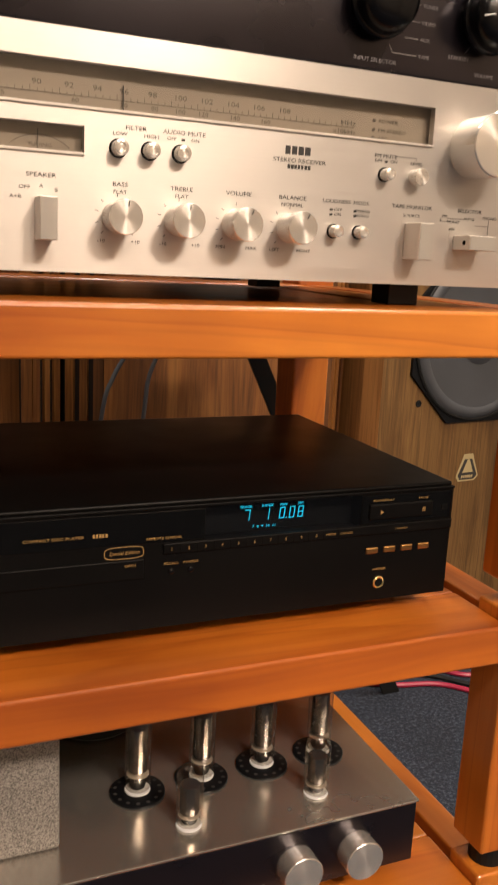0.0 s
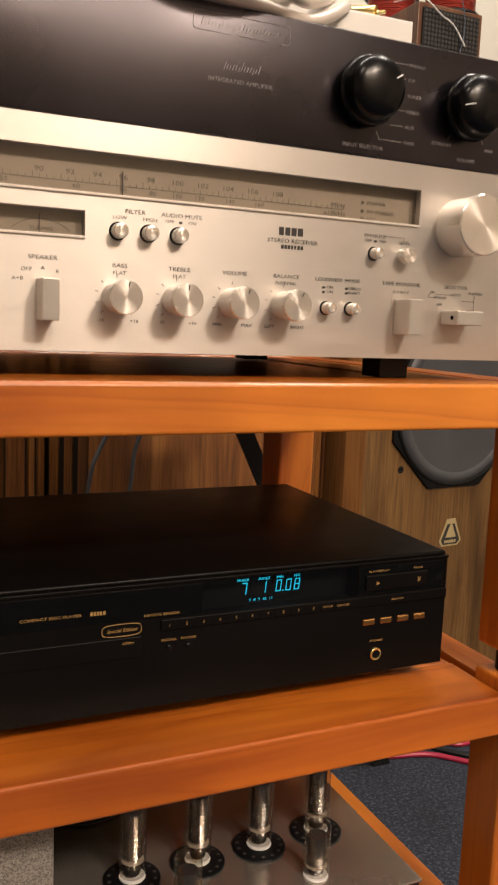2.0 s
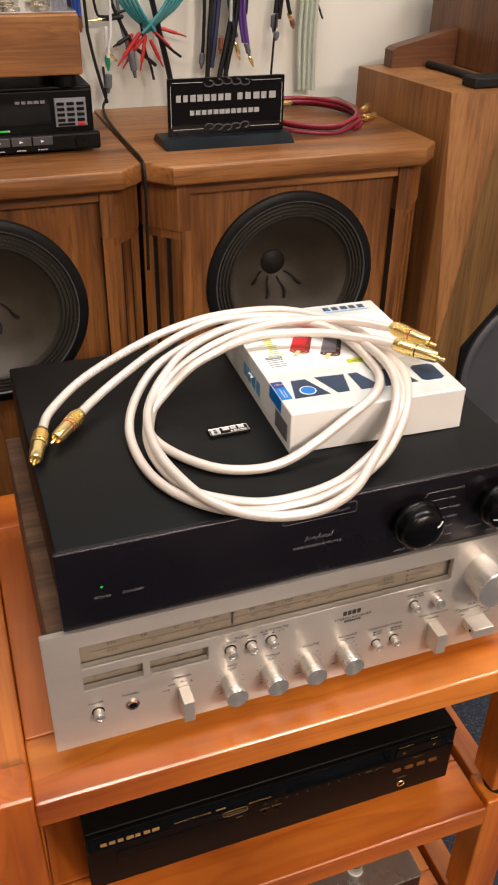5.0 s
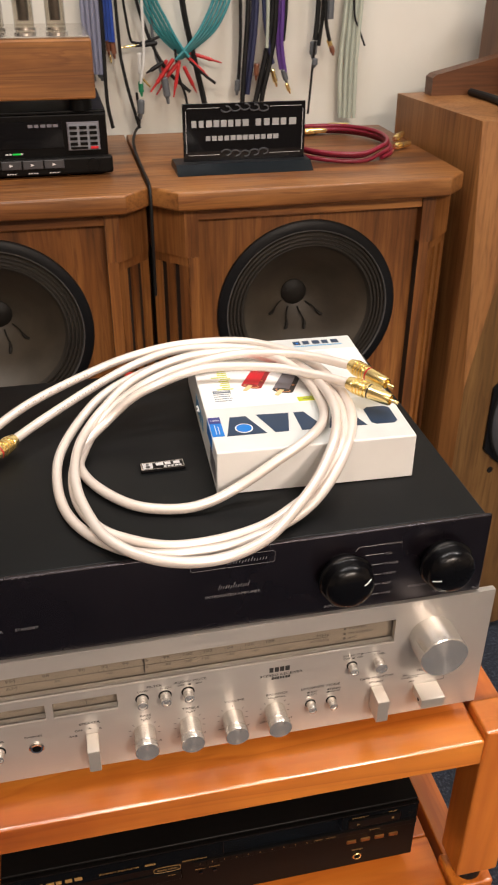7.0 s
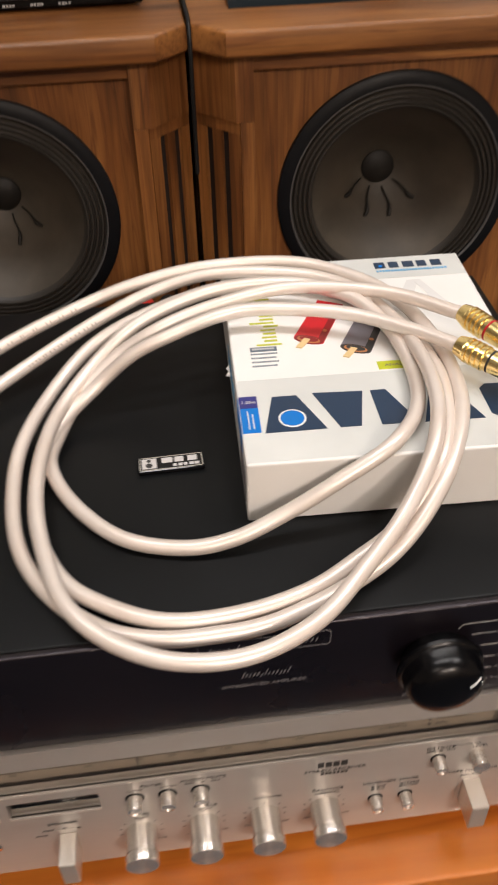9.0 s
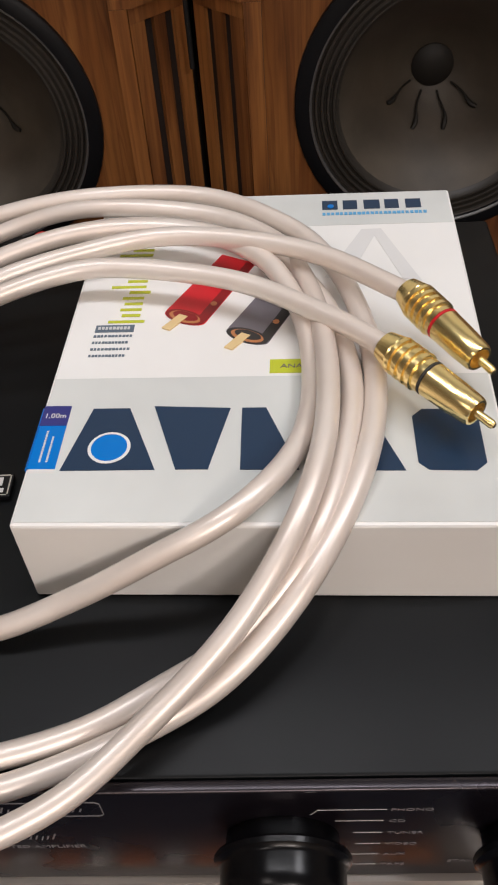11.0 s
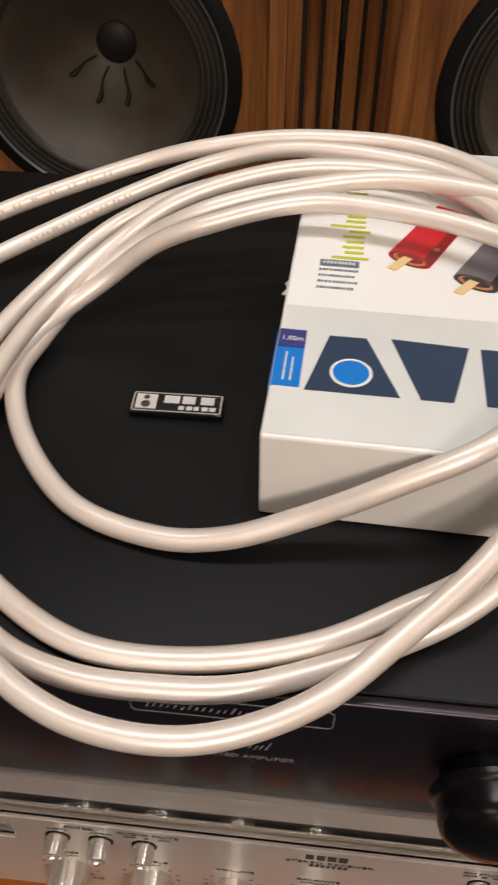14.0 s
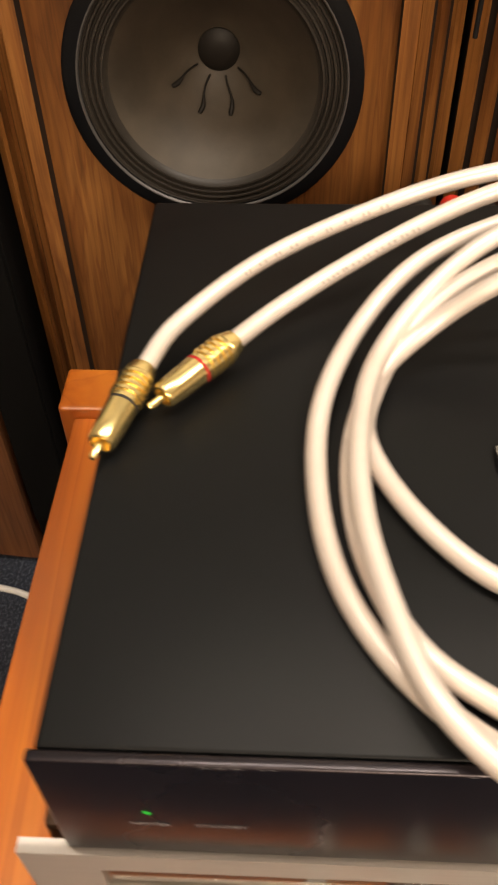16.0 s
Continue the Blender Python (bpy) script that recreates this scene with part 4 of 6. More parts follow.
def turned(ob, at, deg):
    ob.rotation_euler = (0, 0, radians(deg))
    return ob


def cable_box():
    x0, y0, z0 = BOX
    r = root("cable_box", BOX, "white cardboard cable box with navy print, lying flat", "box")
    part("carton", box(x0, x0 + BW, y0, y0 + BD, z0, z0 + BH, 0.0012, 2), M_card, r)
    part("torn_tape", poly([(-0.001, 0.102), (-0.0038, 0.104), (-0.0020, 0.108), (-0.0032, 0.112), (-0.001, 0.115)], 0.0003, lambda u, v, w: Vector((x0 + u, y0 + v, z0 + BH * 0.6 + w + 0.3 * u))), M_card, r, "loose bit of torn tape")
    T = lambda u, v, w: Vector((x0 + u, y0 + v, z0 + BH + 0.0001 + w))
    th = 0.0002
    part("grey_band", poly(rect(0.0012, BW - 0.0012, 0.0015, 0.0735), 0.0001, T), M_band, r)
    part("pale_header", poly(rect(0.0012, BW - 0.0012, 0.1800, BD - 0.0015), 0.0001, T), M_band, r)
    # big maker's mark as plain navy shapes
    T2 = lambda u, v, w: T(u, v, w + 0.0002)
    part("mark", poly([(0.0127, 0.0245), (0.0196, 0.0560), (0.0336, 0.0560), (0.0467, 0.0247)], th, T2), M_navy, r, "navy printed shape")
    part("mark_ring", poly(disc2(0.0288, 0.0355, 0.0078), 0.0003, T2), M_card, r)
    part("mark_dot", poly(disc2(0.0288, 0.0355, 0.0066), 0.0005, T2), M_blue, r, "bright blue printed dot")
    part("mark", poly([(0.0540, 0.0248), (0.0655, 0.0248), (0.0717, 0.0556), (0.0428, 0.0570)], th, T2), M_navy, r, "navy printed shape")
    part("mark", poly([(0.0768, 0.0245), (0.0975, 0.0243), (0.0850, 0.0556), (0.0760, 0.0556)], th, T2), M_navy, r, "navy printed shape")
    part("mark", poly([(0.1005, 0.0240), (0.1105, 0.0550), (0.1220, 0.0550), (0.1340, 0.0236)], th, T2), M_navy, r, "navy printed shape")
    part("mark", poly([(0.1385, 0.0273), (0.1420, 0.0238), (0.1580, 0.0234), (0.1618, 0.0270), (0.1618, 0.0500), (0.1582, 0.0536), (0.1420, 0.0538), (0.1382, 0.0500)], th, T2), M_navy, r, "navy printed shape")
    # blue length sticker
    part("sticker", poly(rect(0.0006, 0.0108, 0.0255, 0.0574), 0.0004, T), M_blue, r, "blue length sticker")
    part("sticker_top", poly(rect(0.0006, 0.0108, 0.0470, 0.0575), 0.0006, T), M_indigo, r)
    part("lettering", words("1.00m", 0.0036, (0.0058, 0.0508), lambda u, v, w: T(u, v, w + 0.0006), wide=0.95), M_white, r)
    tb = bmesh.new()
    for i, u in enumerate((0.0042, 0.0068)):
        add(tb, bars(0.0285, 0.0445 - 0.003 * i, u, 0.0007, 14, lambda a, b_, w: T(b_, a, w + 0.0005), seed=20 + i))
    part("small_print", tb, M_white, r)
    # product picture: a red and a dark plug, seen half from the end
    for cx, cy, m_, dk in ((0.0490, 0.1115, M_red, M_wine), (0.0760, 0.0982, M_greyp, M_ink)):
        ang = radians(64)
        P = lambda a, b_: (cx + a * math.cos(ang) - b_ * math.sin(ang), cy + a * math.sin(ang) + b_ * math.cos(ang))
        oval = lambda a0, ra, rb, n=28: [P(a0 + ra * math.cos(2 * math.pi * k / n), rb * math.sin(2 * math.pi * k / n)) for k in range(n)]
        part("plug_picture", poly([P(0.047, -0.0088), P(0.047, 0.0088)] + [P(-0.0040 * math.sin(math.pi * k / 12), 0.0098 * math.cos(math.pi * k / 12)) for k in range(13)], th, T), m_, r, "printed picture of a plug")
        part("plug_picture_shade", poly([P(0.046, -0.0086), P(0.046, -0.0045), P(0.002, -0.0050), P(0.001, -0.0096)], 0.0003, T), dk, r)
        part("plug_picture_end", poly(oval(0.0, 0.0042, 0.0094), 0.0004, T), dk, r)
        part("plug_picture_ring", poly(oval(-0.0002, 0.0034, 0.0074), 0.0005, T), M_copper_ink, r)
        part("plug_picture_hollow", poly(oval(0.0004, 0.0026, 0.0060), 0.0006, T), dk, r)
        part("plug_picture_pin", poly([P(-0.0105, 0.0012), P(-0.0105, 0.0050), P(0.0005, 0.0030), P(0.0005, -0.0012)], 0.0007, T), M_pale_gold, r)
        part("plug_picture_screw", poly(disc2(*P(0.0130, -0.0065), 0.0014, 14), 0.0005, T), M_copper_ink, r)
    part("faded_picture", poly([(0.1080, 0.138), (0.1260, 0.176), (0.1340, 0.176), (0.1180, 0.136)], 0.0001, T), M_fade, r)
    part("faded_picture", poly([(0.1420, 0.136), (0.1300, 0.176), (0.1350, 0.176), (0.1500, 0.134)], 0.00015, T), M_fade, r)
    stroke_parts("name_bar", M_lime, r, 0.1085, 0.1660, 0.0140, 0.0155, 14, lambda a, b_, w: T(0.0436 - b_, a, w), 31, 0.0, 0.45)
    part("caption_bar", poly(rect(0.0118, 0.0282, 0.1024, 0.1070), th, T), M_slate, r)
    part("caption_print", bars(0.0130, 0.0270, 0.1038, 0.0018, 9, lambda u, v, w: T(u, v, w + 0.0003), seed=39), M_lgrey, r)
    lb = bmesh.new()
    for i in range(4):
        add(lb, bars(0.0118, 0.0285 - 0.0015 * (i % 2), 0.0992 - 0.0042 * i, 0.0013, 11, T, seed=40 + i))
    part("small_print", lb, M_slate, r)
    part("lime_panel", poly(rect(0.0857, 0.1150, 0.0752, 0.0832), th, T), M_lime, r)
    part("lettering", words("ANALOG", 0.0032, (0.0985, 0.0780), lambda u, v, w: T(u, v, w + 0.0002), wide=1.3), M_greyp, r)
    bar_parts("maker_bar", M_navy, r, 0.1080, 0.1580, 0.1935, 0.0080, 5, T2, seed=50)
    part("mark_dot", poly(disc2(0.1120, 0.1960, 0.0015, 14), 0.0006, T2), M_blue, r)
    part("small_print", bars(0.1080, 0.1580, 0.1885, 0.0022, 24, T2, seed=51), M_sky, r)
    # printing on the narrow left side
    S = lambda u, v, w: Vector((x0 - 0.0001 - w, y0 + u, z0 + v))
    part("barcode", bars(0.008, 0.040, 0.008, 0.018, 22, S, seed=60), M_greyp, r)
    part("side_sticker", poly(rect(0.0255, 0.0574, 0.0280, 0.0410), 0.0002, S), M_blue, r)
    part("side_print", bars(0.085, 0.14, 0.012, 0.014, 4, S, seed=61), M_sky, r)
    return turned(r, BOX, -2.0)


cable_box()


# ---- white interconnect cables ----
def toward(at, d):
    return Matrix.Translation(at) @ Vector(d).normalized().to_track_quat("Z", "Y").to_matrix().to_4x4()


def gold_plug(parent, at, d, ring, k=1.0):
    """A gold RCA plug that starts at a point and looks along d."""
    m = toward((0, 0, 0), d)
    at = Vector(at)
    dn = Vector(d).normalized()
    prof = [(0.0046, 0), (0.0056, 0.0004), (0.0068, 0.0050), (0.0070, 0.0062)]
    for i in range(4):
        h = 0.0070 + i * 0.0034
        prof += [(0.0065, h), (0.0075, h + 0.0003), (0.0075, h + 0.0018), (0.0065, h + 0.0021)]
    prof += [(0.0067, 0.0206), (0.0067, 0.0222)]
    p = part("plug", lathe([(a * k, b * k) for a, b in prof], at, m, 32), M_gold, parent, "gold-plated phono plug with ribbed grip", True)
    part("colour_ring", lathe([(0.0060 * k, 0), (0.0067 * k, 0.0001), (0.0067 * k, 0.0009), (0.0060 * k, 0.0010)], at + dn * 0.0223 * k, m, 28, ring=True), ring, p, smooth=True)
    part("barrel", lathe([(0.0062 * k, 0), (0.0066 * k, 0.0003), (0.0062 * k, 0.012), (0.0056 * k, 0.0195), (0.0050 * k, 0.0208), (0.0041 * k, 0.0208), (0.0041 * k, 0.016), (0, 0.016)], at + dn * 0.0233 * k, m, 32), M_gold, p, smooth=True)
    part("pin", lathe([(0.0016 * k, 0), (0.0016 * k, 0.0095), (0.0010 * k, 0.0105), (0, 0.0106)], at + dn * 0.0415 * k, m, 16), M_gold, p, smooth=True)
    return p


LOOP_A = [(.0090, .6785, 1.2120), (.0220, .712, 1.2130), (.062, .754, 1.220), (.121, .783, 1.232), (.165, .790, 1.243), (.212, .791, 1.2500), (.270, .783, 1.252), (.309, .754, 1.252), (.328, .722, 1.252),
          (.338, .685, 1.2505), (.340, .647, 1.2495), (.333, .608, 1.2495), (.315, .572, 1.240), (.290, .548, 1.222), (.262, .534, 1.210)]
LOOP_A += [(.218, .516, 1.2075), (.184, .512, 1.2075), (.157, .514, 1.2075), (.132, .524, 1.2075), (.107, .548, 1.2075), (.090, .580, 1.2075), (.083, .621, 1.2075), (.0855, .664, 1.211), (.102, .707, 1.216),
           (.129, .738, 1.228), (.166, .750, 1.241), (.216, .760, 1.2500), (.262, .757, 1.2505), (.300, .734, 1.2505)]
LOOP_A += [(.322, .700, 1.2500), (.331, .655, 1.2495), (.327, .617, 1.2495), (.314, .580, 1.243), (.290, .557, 1.224), (.262, .545, 1.211), (.235, .532, 1.2075), (.200, .523, 1.2075), (.164, .5235, 1.2075),
           (.134, .538, 1.2075), (.1125, .558, 1.2078), (.0985, .594, 1.2080), (.0965, .638, 1.2090), (.108, .677, 1.2125), (.131, .697, 1.224), (.155, .702, 1.242), (.180, .705, 1.252), (.210, .714, 1.257), (.237, .715, 1.259)]
LOOP_A += [(.286, .701, 1.260), (.323, .674, 1.261), (.345, .651, 1.262)]
LOOP_B = [(.0455, .6965, 1.2130), (.065, .719, 1.2145), (.0935, .743, 1.2195), (.133, .766, 1.230), (.172, .779, 1.241), (.214, .780, 1.2500), (.271, .769, 1.2505), (.303, .744, 1.2510), (.315, .715, 1.252), (.321, .680, 1.255),
          (.322, .640, 1.258), (.318, .606, 1.2570), (.307, .577, 1.250), (.288, .553, 1.234), (.263, .531, 1.221), (.236, .508, 1.215), (.203, .4945, 1.2130), (.169, .4955, 1.2130)]
LOOP_B += [(.140, .509, 1.2140), (.118, .531, 1.2165), (.107, .560, 1.2170), (.099, .600, 1.2170), (.099, .640, 1.218), (.108, .680, 1.220), (.131, .714, 1.230), (.163, .734, 1.246), (.212, .746, 1.2570), (.262, .744, 1.2585), (.296, .722, 1.2580),
           (.312, .692, 1.254), (.317, .655, 1.2500), (.311, .618, 1.2495), (.290, .588, 1.2500), (.259, .5775, 1.237), (.230, .5735, 1.221)]
LOOP_B += [(.202, .569, 1.211), (.175, .570, 1.2075), (.143, .582, 1.2075), (.117, .612, 1.2075), (.103, .646, 1.2075), (.107, .672, 1.209), (.122, .698, 1.219), (.145, .714, 1.234), (.177, .720, 1.250), (.215, .731, 1.256), (.260, .736, 1.260),
           (.316, .716, 1.263), (.356, .679, 1.265)]
for pts, d0, d1, rings, lab in ((LOOP_A, (-0.016, -0.056, -0.003), (0.029, -0.036, -0.003), (M_ink, M_ink), "pearl-white coiled audio cable with black-ringed gold plugs"),
                                (LOOP_B, (-0.034, -0.042, -0.002), (0.024, -0.044, -0.003), (M_red, M_red), "pearl-white coiled audio cable with red-ringed gold plugs")):
    r = root("interconnect_cable", pts[0], lab, "audio cable", "coiled pair of white cables")
    ln = spline(pts, 7)
    jk = part("jacket", sweep(ln, 0.0043, 16), M_cable, r, "pearl-white jacket", True)
    marks = bmesh.new()
    rng = random.Random(len(pts))
    for a, n_ in ((12, 9),):
        for k in range(n_):
            c = ln[a + k]
            tan = (ln[a + k + 1] - c).normalized()
            nor = Vector((0.1, -0.92, 0.35))
            nor = (nor - nor.dot(tan) * tan).normalized()
            side = tan.cross(nor)
            for q in (0.0, 0.4):
                e = c + tan * 0.0032 * (q + rng.uniform(0, 0.15)) * 2
                w_ = 0.0006 + 0.0005 * rng.random()
                add(marks, poly([(-0.0006, -w_), (0.0006, -w_), (0.0006, w_), (-0.0006, w_)], 0.00008, lambda u, v, h: e + tan * u + side * v + nor * (0.00425 + h)))
    part("small_print", marks, M_cable_ink, jk, "faint grey unreadable print")
    gold_plug(r, Vector(pts[0]) - Vector(d0).normalized() * 0.003, d0, rings[0])
    gold_plug(r, Vector(pts[-1]) - Vector(d1).normalized() * 0.003, d1, rings[1])

# small metal badge lying on the amplifier
r = root("badge", (0.173, 0.641, 1.2026), "small black and silver metal badge lying flat", "badge")
part("plate", box(0.1535, 0.1925, 0.6345, 0.6470, 1.2027, 1.2058, 0.0008, 2), M_gloss, r)
T = lambda u, v, w: Vector((u, v, 1.2058 + w))
for a, b_, c, d in ((0.1543, 0.1917, 0.6351, 0.6357), (0.1543, 0.1917, 0.6458, 0.6464), (0.1543, 0.1549, 0.6351, 0.6464), (0.1911, 0.1917, 0.6351, 0.6464)):
    part("border", poly(rect(a, b_, c, d), 0.0002, T), M_chrome, r)
part("emblem", poly(rect(0.1558, 0.1645, 0.6366, 0.6452), 0.0002, T), M_silver_ink, r)
part("emblem_circle", poly(disc2(0.1600, 0.6392, 0.0020), 0.0003, T), M_ink, r)
part("emblem_circle", poly(disc2(0.1600, 0.6432, 0.0013), 0.0003, T), M_ink, r)
bar_parts("name_bar", M_silver_ink, r, 0.1675, 0.1905, 0.6405, 0.0044, 3, T, seed=70)
bar_parts("name_bar", M_silver_ink, r, 0.1740, 0.1900, 0.6368, 0.0022, 5, T, seed=71)
turned(r, None, 1.0)


# ---- big loudspeakers behind the rack ----
def woofer(parent, x, y, z, r, depth, cone, cap_r, ringed=True, name="woofer"):
    """A driver that looks towards -y: flange, ribbed surround, cone and dust cap."""
    R = r
    w = part(name, lathe([(R, 0), (R, 0.005), (R * 0.975, 0.0075), (R * 0.90, 0.008), (R * 0.885, 0.006), (R * 0.885, 0.0)], (x, y, z), "-y", 72, ring=True), M_frame, parent, "black round driver frame", True)
    prof = [(R * 0.893, 0.004)]
    for i in range(4):
        a = R * (0.872 - 0.040 * i)
        prof += [(a, 0.0025), (a - R * 0.010, 0.0062), (a - R * 0.022, 0.0062), (a - R * 0.032, 0.0020)]
    prof += [(R * 0.70, -0.001)]
    part("surround", lathe(prof, (x, y, z), "-y", 72, caps=False), M_surround, w, "ribbed black cloth surround", True)
    if ringed:
        part("trim_ring", lathe([(R * 0.885, 0.0066), (R * 0.893, 0.0086), (R * 0.901, 0.0086), (R * 0.905, 0.0070)], (x, y, z), "-y", 72, ring=True), M_dull, w, "thin dull metal ring", True)
    n = 8
    c = [(R * 0.70 + (cap_r * 0.9 - R * 0.70) * (k / n), -0.001 - depth * (1 - (1 - k / n) ** 1.35)) for k in range(n + 1)]
    part("cone", lathe(c, (x, y, z), "-y", 72, caps=False), cone, w, "grey paper cone", True)
    part("dust_cap", lathe([(cap_r, -depth - 0.002), (cap_r * 0.97, -depth + 0.002), (cap_r * 0.75, -depth + 0.0055), (cap_r * 0.4, -depth + 0.0078), (0, -depth + 0.0085)], (x, y, z), "-y", 40), M_dustcap, w, "black dust cap", True)
    return w


def big_speaker(xc, label):
    xl, xr = xc - 0.2320, xc + 0.2320
    yf, yb, zt = 1.182, 1.560, 1.2780
    r = root("floor_speaker", (xc, 1.36, FLOOR), label, "loudspeaker", "pair of walnut speakers")
    pl = lambda z: (lambda u, v, w: Vector((u, v, z + w)))
    c = 0.034
    e = 0.0
    top = [(xl + e, 1.160 + c), (xl + e + c, 1.160), (xr - e - c, 1.160), (xr - e, 1.160 + c), (xr - e, yb), (xl + e, yb)]
    b = poly(top, 0.0275, pl(zt))
    bmesh.ops.bevel(b, geom=[q for q in b.edges if abs(q.verts[0].co.z - q.verts[1].co.z) < 1e-5], offset=0.004, segments=3, profile=0.5, affect="EDGES")
    part("top_plate", b, M_walx, r, "walnut top with cut corners", True)
    w = 0.064
    shell = box(xl + 0.0015, xr - 0.0015, 1.3200, yb, FLOOR + 0.03, zt, 0.001)
    for a, b_ in ((xl + 0.0015, xl + 0.022), (xr - 0.022, xr - 0.0015)):
        add(shell, box(a, b_, 1.2751, 1.3199, FLOOR + 0.03, zt - 0.0004))
    part("cabinet", shell, M_walz, r)
    zc, wr = 1.105, 0.141
    part("plinth", box(xl + 0.01, xr - 0.01, 1.20, yb - 0.02, FLOOR, FLOOR + 0.0495, 0.002), M_blackm, r, "black plinth")
    # baffle with a round opening for the driver
    part("baffle", round_hole_panel(xl + w, xr - w, FLOOR + 0.05, zt - 0.0205, 1.1990, 0.030, xc, zc, wr * 0.90), M_walz, r, "walnut veneered front")
    part("head_rail", box(xl + w, xr - w, yf + 0.004, 1.2749, zt - 0.020, zt - 0.0003, 0.001), M_walx, r)
    for s in (1, -1):
        o = xl if s > 0 else xr
        X = lambda d: o + s * d
        st = [(X(0.0015), 1.2749), (X(0.0015), yf + 0.0425), (X(0.044), yf), (X(w), yf), (X(w), 1.2749)]
        p = part("corner_post", poly(st, zt - 0.0003 - 1.2060, pl(1.2060)), M_walz, r)
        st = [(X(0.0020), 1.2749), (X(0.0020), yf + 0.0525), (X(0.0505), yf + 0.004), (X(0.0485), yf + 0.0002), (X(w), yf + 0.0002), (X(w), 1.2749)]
        # recessed face coloured near-black to stand for shade between the strips
        part("fluted_post", poly(st, 1.2059 - FLOOR - 0.05, pl(FLOOR + 0.05)), M_flute, p, "walnut grooves of the fluted corner, shade painted in")
        S, e = 0.0480, 0.0033
        line = lambda d: (X(d), yf + S - d)
        back = lambda d: (X(d + e), yf + S - d + e)
        for d0, d1 in ((0.0020, 0.0120), (0.0195, 0.0285), (0.0360, 0.0475)):
            part("fluting_strip", poly([line(d0), line(d1), back(d1), back(d0)], 1.1925 - FLOOR - 0.06, pl(FLOOR + 0.06)), M_walz, p)
        part("fluting_head", poly([line(0.0020), line(0.0475), back(0.0475), back(0.0020)], 0.0132, pl(1.1926)), M_walz, p)
        part("front_stile", box(min(X(0.0486), X(w)), max(X(0.0486), X(w)), yf - 0.0006, yf, FLOOR + 0.05, 1.2058), M_walz, p)
    D = 0.080
    wo = woofer(r, xc, 1.1988, zc, wr, D, M_cone, 0.0215)
    for a0, a1, r1 in ((-60, -63, 0.053), (-22, -22, 0.056), (17, 14, 0.056), (50, 54, 0.054)):
        ln = []
        for k in range(13):
            f = k / 12
            a = radians(a0 + (a1 - a0) * f + 2.5 * math.sin(f * 6.0 + a0))
            q = 0.0255 + (r1 - 0.0255) * f
            yy = 1.1988 + 0.001 + D * (1 - max(0.0, (q - 0.0216) / (wr * 0.7 - 0.0216)) ** 1.35)
            ln.append(Vector((xc + q * math.sin(a), yy - 0.004 - 0.005 * math.sin(math.pi * f), zc - q * math.cos(a))))
        part("lead_wire", sweep(ln, lambda f: 0.0011 if f < 0.5 else 0.0011 + 0.0015 * min(1.0, (f - 0.5) * 4) * (1 if f < 0.93 else 0.5), 8), M_dustcap, wo, "dark braided lead wire")
    return r


def round_hole_panel(x0, x1, z0, z1, y, thick, cx, cz, rad, n=64):
    """An upright panel with a round opening."""
    b = bmesh.new()
    inner, outer = [], []
    for k in range(n):
        a = 2 * math.pi * (k + 0.5) / n
        c, s = math.cos(a), math.sin(a)
        t = min((x1 - cx) / c if c > 1e-9 else 1e9, (x0 - cx) / c if c < -1e-9 else 1e9, (z1 - cz) / s if s > 1e-9 else 1e9, (z0 - cz) / s if s < -1e-9 else 1e9)
        inner.append((cx + rad * c, cz + rad * s))
        outer.append((cx + t * c, cz + t * s))
    corner = [(x1, z1), (x0, z1), (x0, z0), (x1, z0)]
    vi = [b.verts.new((u, y, v)) for u, v in inner]
    vo = [b.verts.new((u, y, v)) for u, v in outer]
    vb = [b.verts.new((u, y + thick, v)) for u, v in inner]
    for k in range(n):
        q = (k + 1) % n
        (u0, v0), (u1, v1) = outer[k], outer[q]
        ring = [vi[k], vo[k]]
        if abs(u0 - u1) > 1e-6 and abs(v0 - v1) > 1e-6:
            cu, cv = min(corner, key=lambda p: (p[0] - (u0 + u1) / 2) ** 2 + (p[1] - (v0 + v1) / 2) ** 2)
            ring.append(b.verts.new((cu, y, cv)))
        b.faces.new(ring + [vo[q], vi[q]])
        b.faces.new((vi[k], vi[q], vb[q], vb[k]))
    return b


big_speaker(0.4630, "walnut floor speaker with a twelve-inch woofer and fluted corners")
big_speaker(-0.0040, "walnut floor speaker with a twelve-inch woofer, cassette deck on top")


